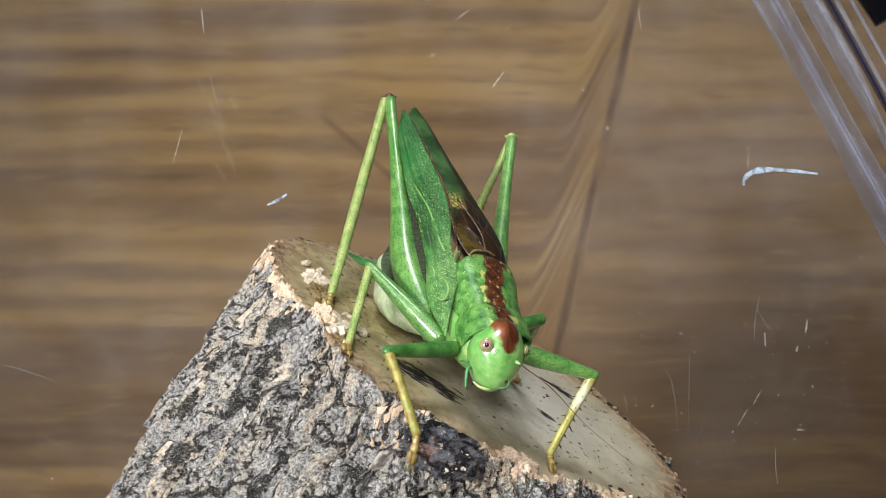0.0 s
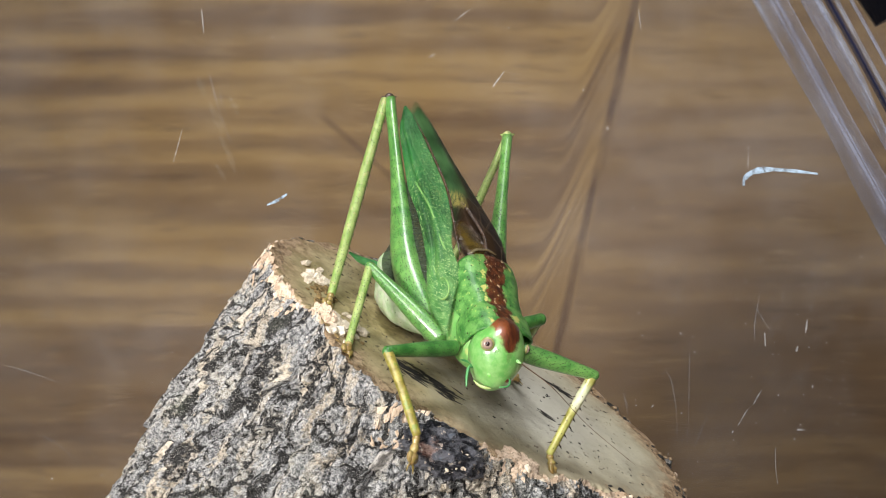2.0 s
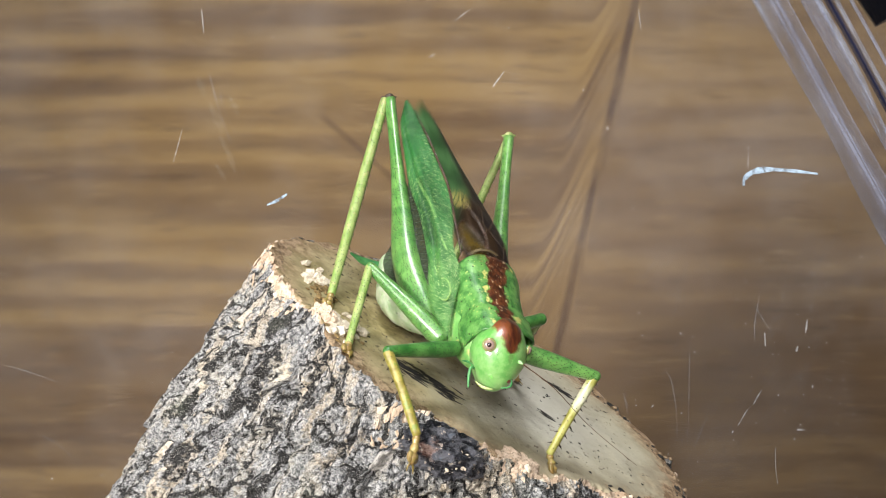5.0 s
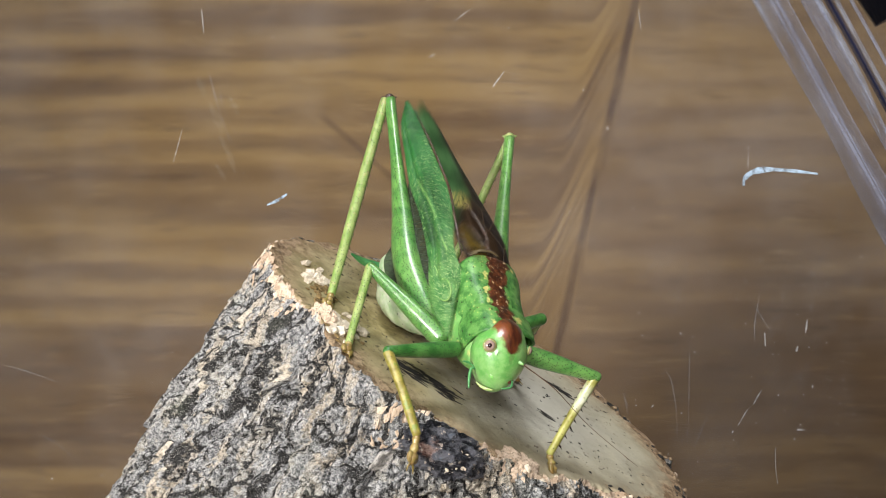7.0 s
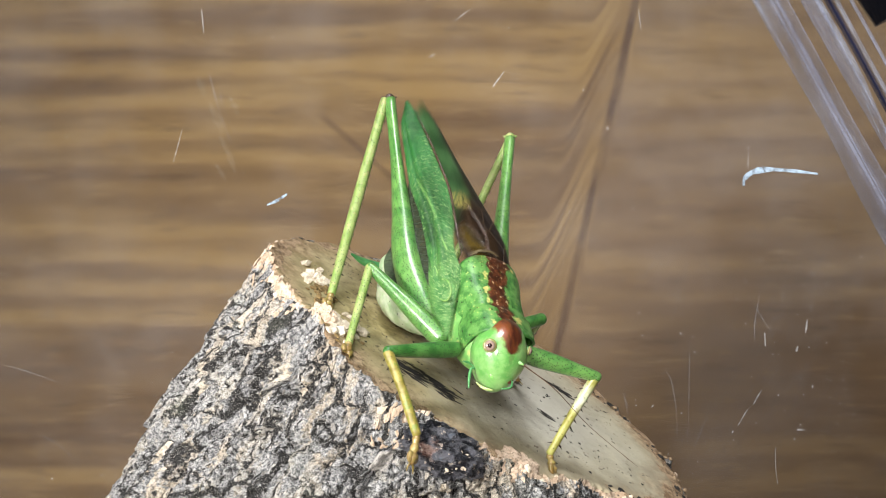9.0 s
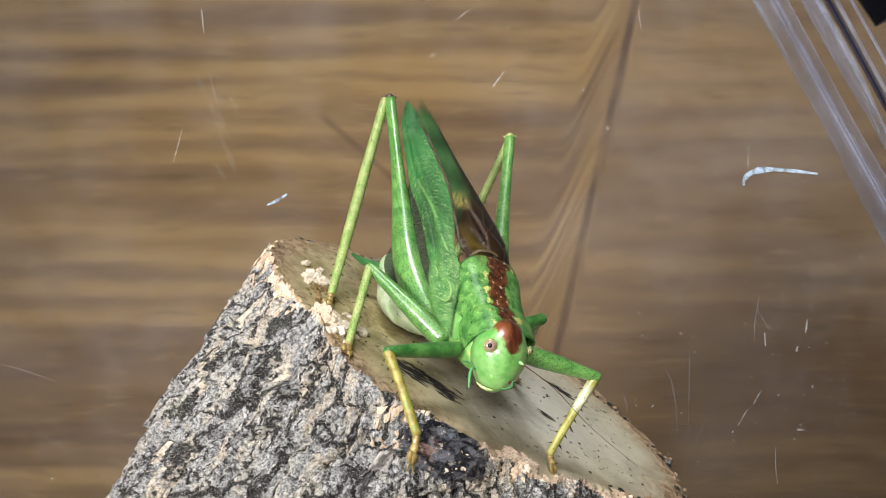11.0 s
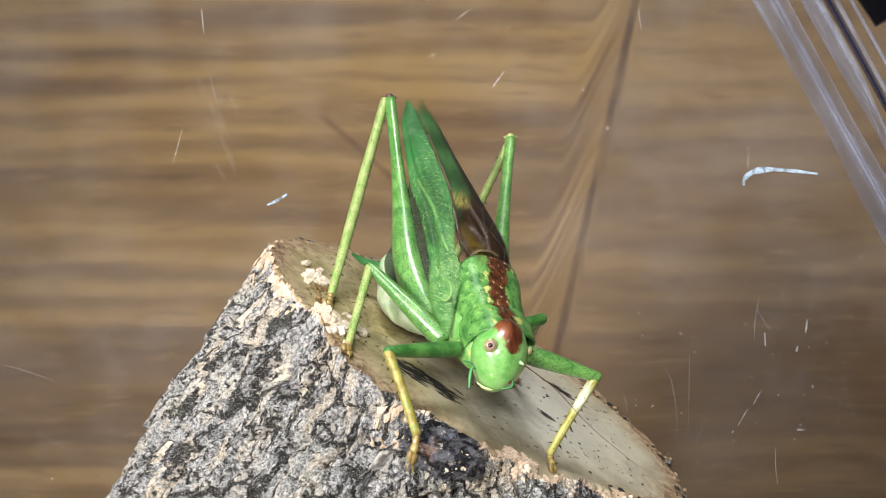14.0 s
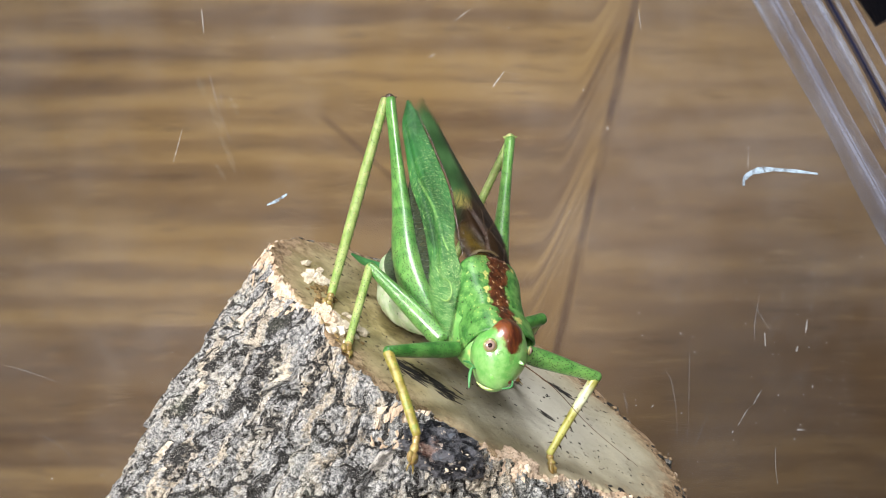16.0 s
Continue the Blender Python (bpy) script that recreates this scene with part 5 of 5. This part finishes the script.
eye_ring = ring_material()
eye_rim = skin("olive eye rim", (0.34, 0.31, 0.13), (0.22, 0.25, 0.08), 0.22)
socket_green = skin("dull green antenna socket", (0.17, 0.42, 0.11), (0.09, 0.29, 0.06), 0.45, coat=0.4, shine=0.3)
pale_vein = skin("pale green vein", (0.26, 0.44, 0.13), (0.12, 0.31, 0.07), 0.45, coat=0.4, shine=0.2)
amber_glass = skin("amber wing window", (0.11, 0.075, 0.015), (0.035, 0.022, 0.006), 0.1, glow=0.0, coat=0.06)
ridge_glint = skin("wing ridge, pale olive for its glints", (0.30, 0.27, 0.17), (0.14, 0.10, 0.05), 0.12, glow=0.0, coat=0.06)
vein_grey = skin("grey-green cross vein", (0.030, 0.045, 0.030), (0.014, 0.022, 0.014), 0.4, glow=0.0)
vein_brown = skin("dark brown vein", (0.06, 0.03, 0.014), (0.03, 0.016, 0.008), 0.25, glow=0.0)
pupil_black = skin("dark eye centre", (0.055, 0.028, 0.03), (0.02, 0.01, 0.012), 0.1, glow=0.0)
antenna_brown = skin("brown antenna", (0.16, 0.09, 0.05), (0.09, 0.05, 0.03), 0.4, glow=0.0)
lip_yellow = skin("yellowish lip", (0.42, 0.52, 0.18), (0.30, 0.44, 0.14), 0.4)
jaw_brown = skin("red-brown jaw", (0.22, 0.06, 0.02), (0.12, 0.03, 0.012), 0.3)
palp_green = skin("blue-green palp", (0.09, 0.32, 0.11), (0.03, 0.18, 0.05), 0.4, coat=0.4, shine=0.4)
thorax_green = skin("speckled pale green flank", (0.21, 0.44, 0.13), (0.11, 0.31, 0.07), 0.45, dots=0.14, dot_size=1800, blotch=(0.36, 0.44, 0.14), coat=0.4, shine=0.2)

head, pronotum, thorax, abdomen = make_head(), make_pronotum(), make_thorax(), make_abdomen()
wing_one, wing_two, hind_wing = make_wings()
make_leg("a", [(-2.0, -0.3, -3.9), (-3.30, 26.25, 1.16), (-7.46, 7.6, -9.6), (-8.4, 5.6, -9.6)], [1.05, 1.48, 1.54, 1.36, 1.06, 0.78, 0.63, 0.60, 0.64],
         [0.46, 0.48, 0.52, 0.52, 0.48, 0.38], (leg_green, tibia_green, foot_brown), 18, 0.32, ((-0.78, 0.24, -0.58), (0.78, -0.24, 0.58)), "hind")
make_leg("b", [(3.62, -0.19, -3.03), (9.03, 22.75, 4.49), (9.7, 15.8, -11.9), (11.0, 14.0, -11.6)], [1.0, 1.28, 1.20, 0.92, 0.70, 0.60, 0.62],
         [0.42, 0.42, 0.44, 0.42, 0.34], (leg_green, tibia_green, foot_brown), 14, 0.32, ((-0.78, 0.24, -0.58), (0.78, -0.24, 0.58)), "hind")
make_leg("c", [(-2.2, -1.6, -3.2), (-7.18, 6.24, -4.04), (-8.77, -0.5, -7.5), (-9.4, -1.8, -7.3)], [0.9, 0.95, 0.8, 0.62, 0.48],
         [0.42, 0.40, 0.38, 0.34], (leg_green, tibia_green, foot_brown), 6, 0.4, ((-0.78, 0.24, -0.58), (0.78, -0.24, 0.58)), "middle")
make_leg("d", [(2.3, -1.0, -1.5), (7.18, 0.42, 0.77), (11.5, 2.6, -8.2), (13.0, 2.2, -8.6)], [0.8, 0.9, 0.8, 0.7, 0.6],
         [0.40, 0.40, 0.36, 0.32], (shade_green, tibia_green, foot_brown), 6, 0.4, ((-0.78, 0.24, -0.58), (0.78, -0.24, 0.58)), "middle")
make_leg("e", [(-2.3, -3.7, -1.9), (-9.49, -5.66, -2.41), (-6.4, -11.61, -4.86), (-6.78, -13.9, -6.1)], [0.75, 0.80, 0.72, 0.62, 0.50],
         [0.46, 0.42, 0.40, 0.42, 0.38], (shade_green, tibia_yellow, foot_brown), 7, 0.35, ((-0.78, 0.24, -0.58), (0.78, -0.24, 0.58)), "front")
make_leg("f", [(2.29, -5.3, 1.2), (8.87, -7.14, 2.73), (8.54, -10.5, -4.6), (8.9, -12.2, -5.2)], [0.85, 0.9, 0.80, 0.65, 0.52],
         [0.46, 0.48, 0.40, 0.38, 0.34], (leg_green, highlight_shin, foot_brown), 8, 0.5, ((-0.78, 0.24, -0.58), (0.78, -0.24, 0.58)), "front")


# ---- what moves: the body sways a little, the wings open out and then shiver as it sings ----
def carry(a, b, c, d):
    """The rigid move that lays the limb a-b along c-d."""
    turn = (Vector(b) - Vector(a)).rotation_difference(Vector(d) - Vector(c)).to_matrix().to_4x4()
    return Matrix.Translation((Vector(c) + Vector(d)) / 2 * MM) @ turn @ Matrix.Translation(-(Vector(a) + Vector(b)) / 2 * MM)


def at(table, t):
    return Vector([float(np.interp(t, [r[0] for r in table], [r[k] for r in table])) for k in (1, 2, 3)])


def seen(right, up):
    """A shift across the view, in millimetres, in the insect's own space."""
    w = Vector((right, 0, up))
    return w.dot(SIDE), w.dot(TAIL), w.dot(BACK)


BODY = [(t, *seen(x, y)) for t, x, y in ((0.0, 0.0, 0.0), (1.0, 0.0, 0.0), (1.5, 0.07, 0.07), (2.0, 0.07, 0.07), (2.5, 0.13, 0.06), (3.0, 0.26, 0.0), (4.0, 0.21, 0.01),
        (6.5, 0.23, 0.0), (7.0, 0.26, -0.05), (9.0, 0.26, -0.06), (12.0, 0.30, -0.06), (13.0, 0.29, -0.02), (14.5, 0.32, -0.06), (16.0, 0.29, -0.04))]
FAR_KNEE = [(t, *seen(x, y)) for t, x, y in ((0.0, 0.0, 0.0), (0.5, -0.23, 0.12), (1.0, -0.06, 0.12), (1.5, -0.4, 0.17), (2.5, -0.5, 0.17), (3.0, -0.35, 0.12), (4.0, -0.35, 0.12),
            (6.5, -0.23, 0.0), (9.0, -0.17, 0.0), (13.0, -0.17, -0.06), (14.5, -0.1, -0.12), (16.0, -0.17, -0.12))]
FRONT_KNEE = [(t, *seen(x, y)) for t, x, y in ((0.0, 0.0, 0.0), (2.0, 0.0, 0.0), (2.5, 0.1, -0.05), (4.0, 0.1, -0.05), (7.0, 0.2, -0.14), (12.0, 0.22, -0.14), (16.0, 0.24, -0.14))]
STILL = [(0.0, 0, 0, 0), (16.0, 0, 0, 0)]
STEPS = [0.0, 0.5, 1.0, 1.5, 2.0, 2.5, 3.0, 3.5, 4.0, 5.0, 6.0, 6.5, 7.0, 7.5, 8.0, 9.0, 10.0, 11.0, 12.0, 13.0, 14.0, 14.5, 15.0, 16.0]


def motions():
    for ob in (head, pronotum, thorax, abdomen, hind_wing):
        walk(ob, [(t, Matrix.Translation(at(BODY, t) * MM)) for t in STEPS])
    knees = {"a": STILL, "b": FAR_KNEE, "c": STILL, "d": STILL, "e": STILL, "f": FRONT_KNEE}
    for key, (femur, tibia, hip, knee, ankle) in LEGS.items():
        walk(femur, [(t, carry(hip, knee, hip + at(BODY, t), knee + at(knees[key], t))) for t in STEPS])
        walk(tibia, [(t, carry(knee, ankle, knee + at(knees[key], t), ankle)) for t in STEPS])
    # each wing turns about its root; lift and spread settle into the singing pose, then a fast shiver
    roots = {wing_one: (-3.5, 2.0, 0.4), wing_two: (1.6, 4.0, 2.2)}
    rolls = {wing_one: 5.0, wing_two: 2.2}
    pose_at = {wing_one: [(0.0, 0, 0, 0), (1.0, 0, 0, 0), (1.5, 1.0, 0.4, 0), (2.2, 1.2, 0.5, 0), (3.0, 3.0, 2.0, 0), (16.0, 3.2, 2.0, 0)],
               wing_two: [(0.0, 0, 0, 0), (1.0, 0, 0, 0), (1.5, 0.5, -0.3, 0), (2.2, 0.8, -0.2, 0), (3.0, 1.6, -0.9, 0), (16.0, 1.6, -0.9, 0)]}
    shiver = [(0.0, 0, 0, 0), (1.1, 0, 0, 0), (1.4, 0.8, 0, 0), (2.2, 1.0, 0, 0), (3.0, 1.4, 0, 0), (16.0, 1.4, 0, 0)]
    times = [0.0, 0.5, 1.0] + [f / 30 for f in range(33, 480) if f % 5 in (1, 4)] + [16.0]
    for wing, sign in ((wing_one, 1), (wing_two, -1)):
        rows = []
        for t in times:
            lift, yaw, _ = at(pose_at[wing], t)
            beat = at(shiver, t).x * (1.5 if wing is wing_one else 3.0) * (1 if round(t * 30) % 5 == 4 else -1 if round(t * 30) % 5 == 1 else 0) * sign
            root = Vector(roots[wing]) * MM
            turn = Matrix.Translation(root) @ pose(0, 0, 0, lift + beat * 0.45, beat * rolls[wing], yaw + beat * (0.6 if wing is wing_one else 1.0)) @ Matrix.Translation(-root)
            rows.append((t, Matrix.Translation(at(BODY, t) * MM) @ turn))
        walk(wing, rows)


motions()
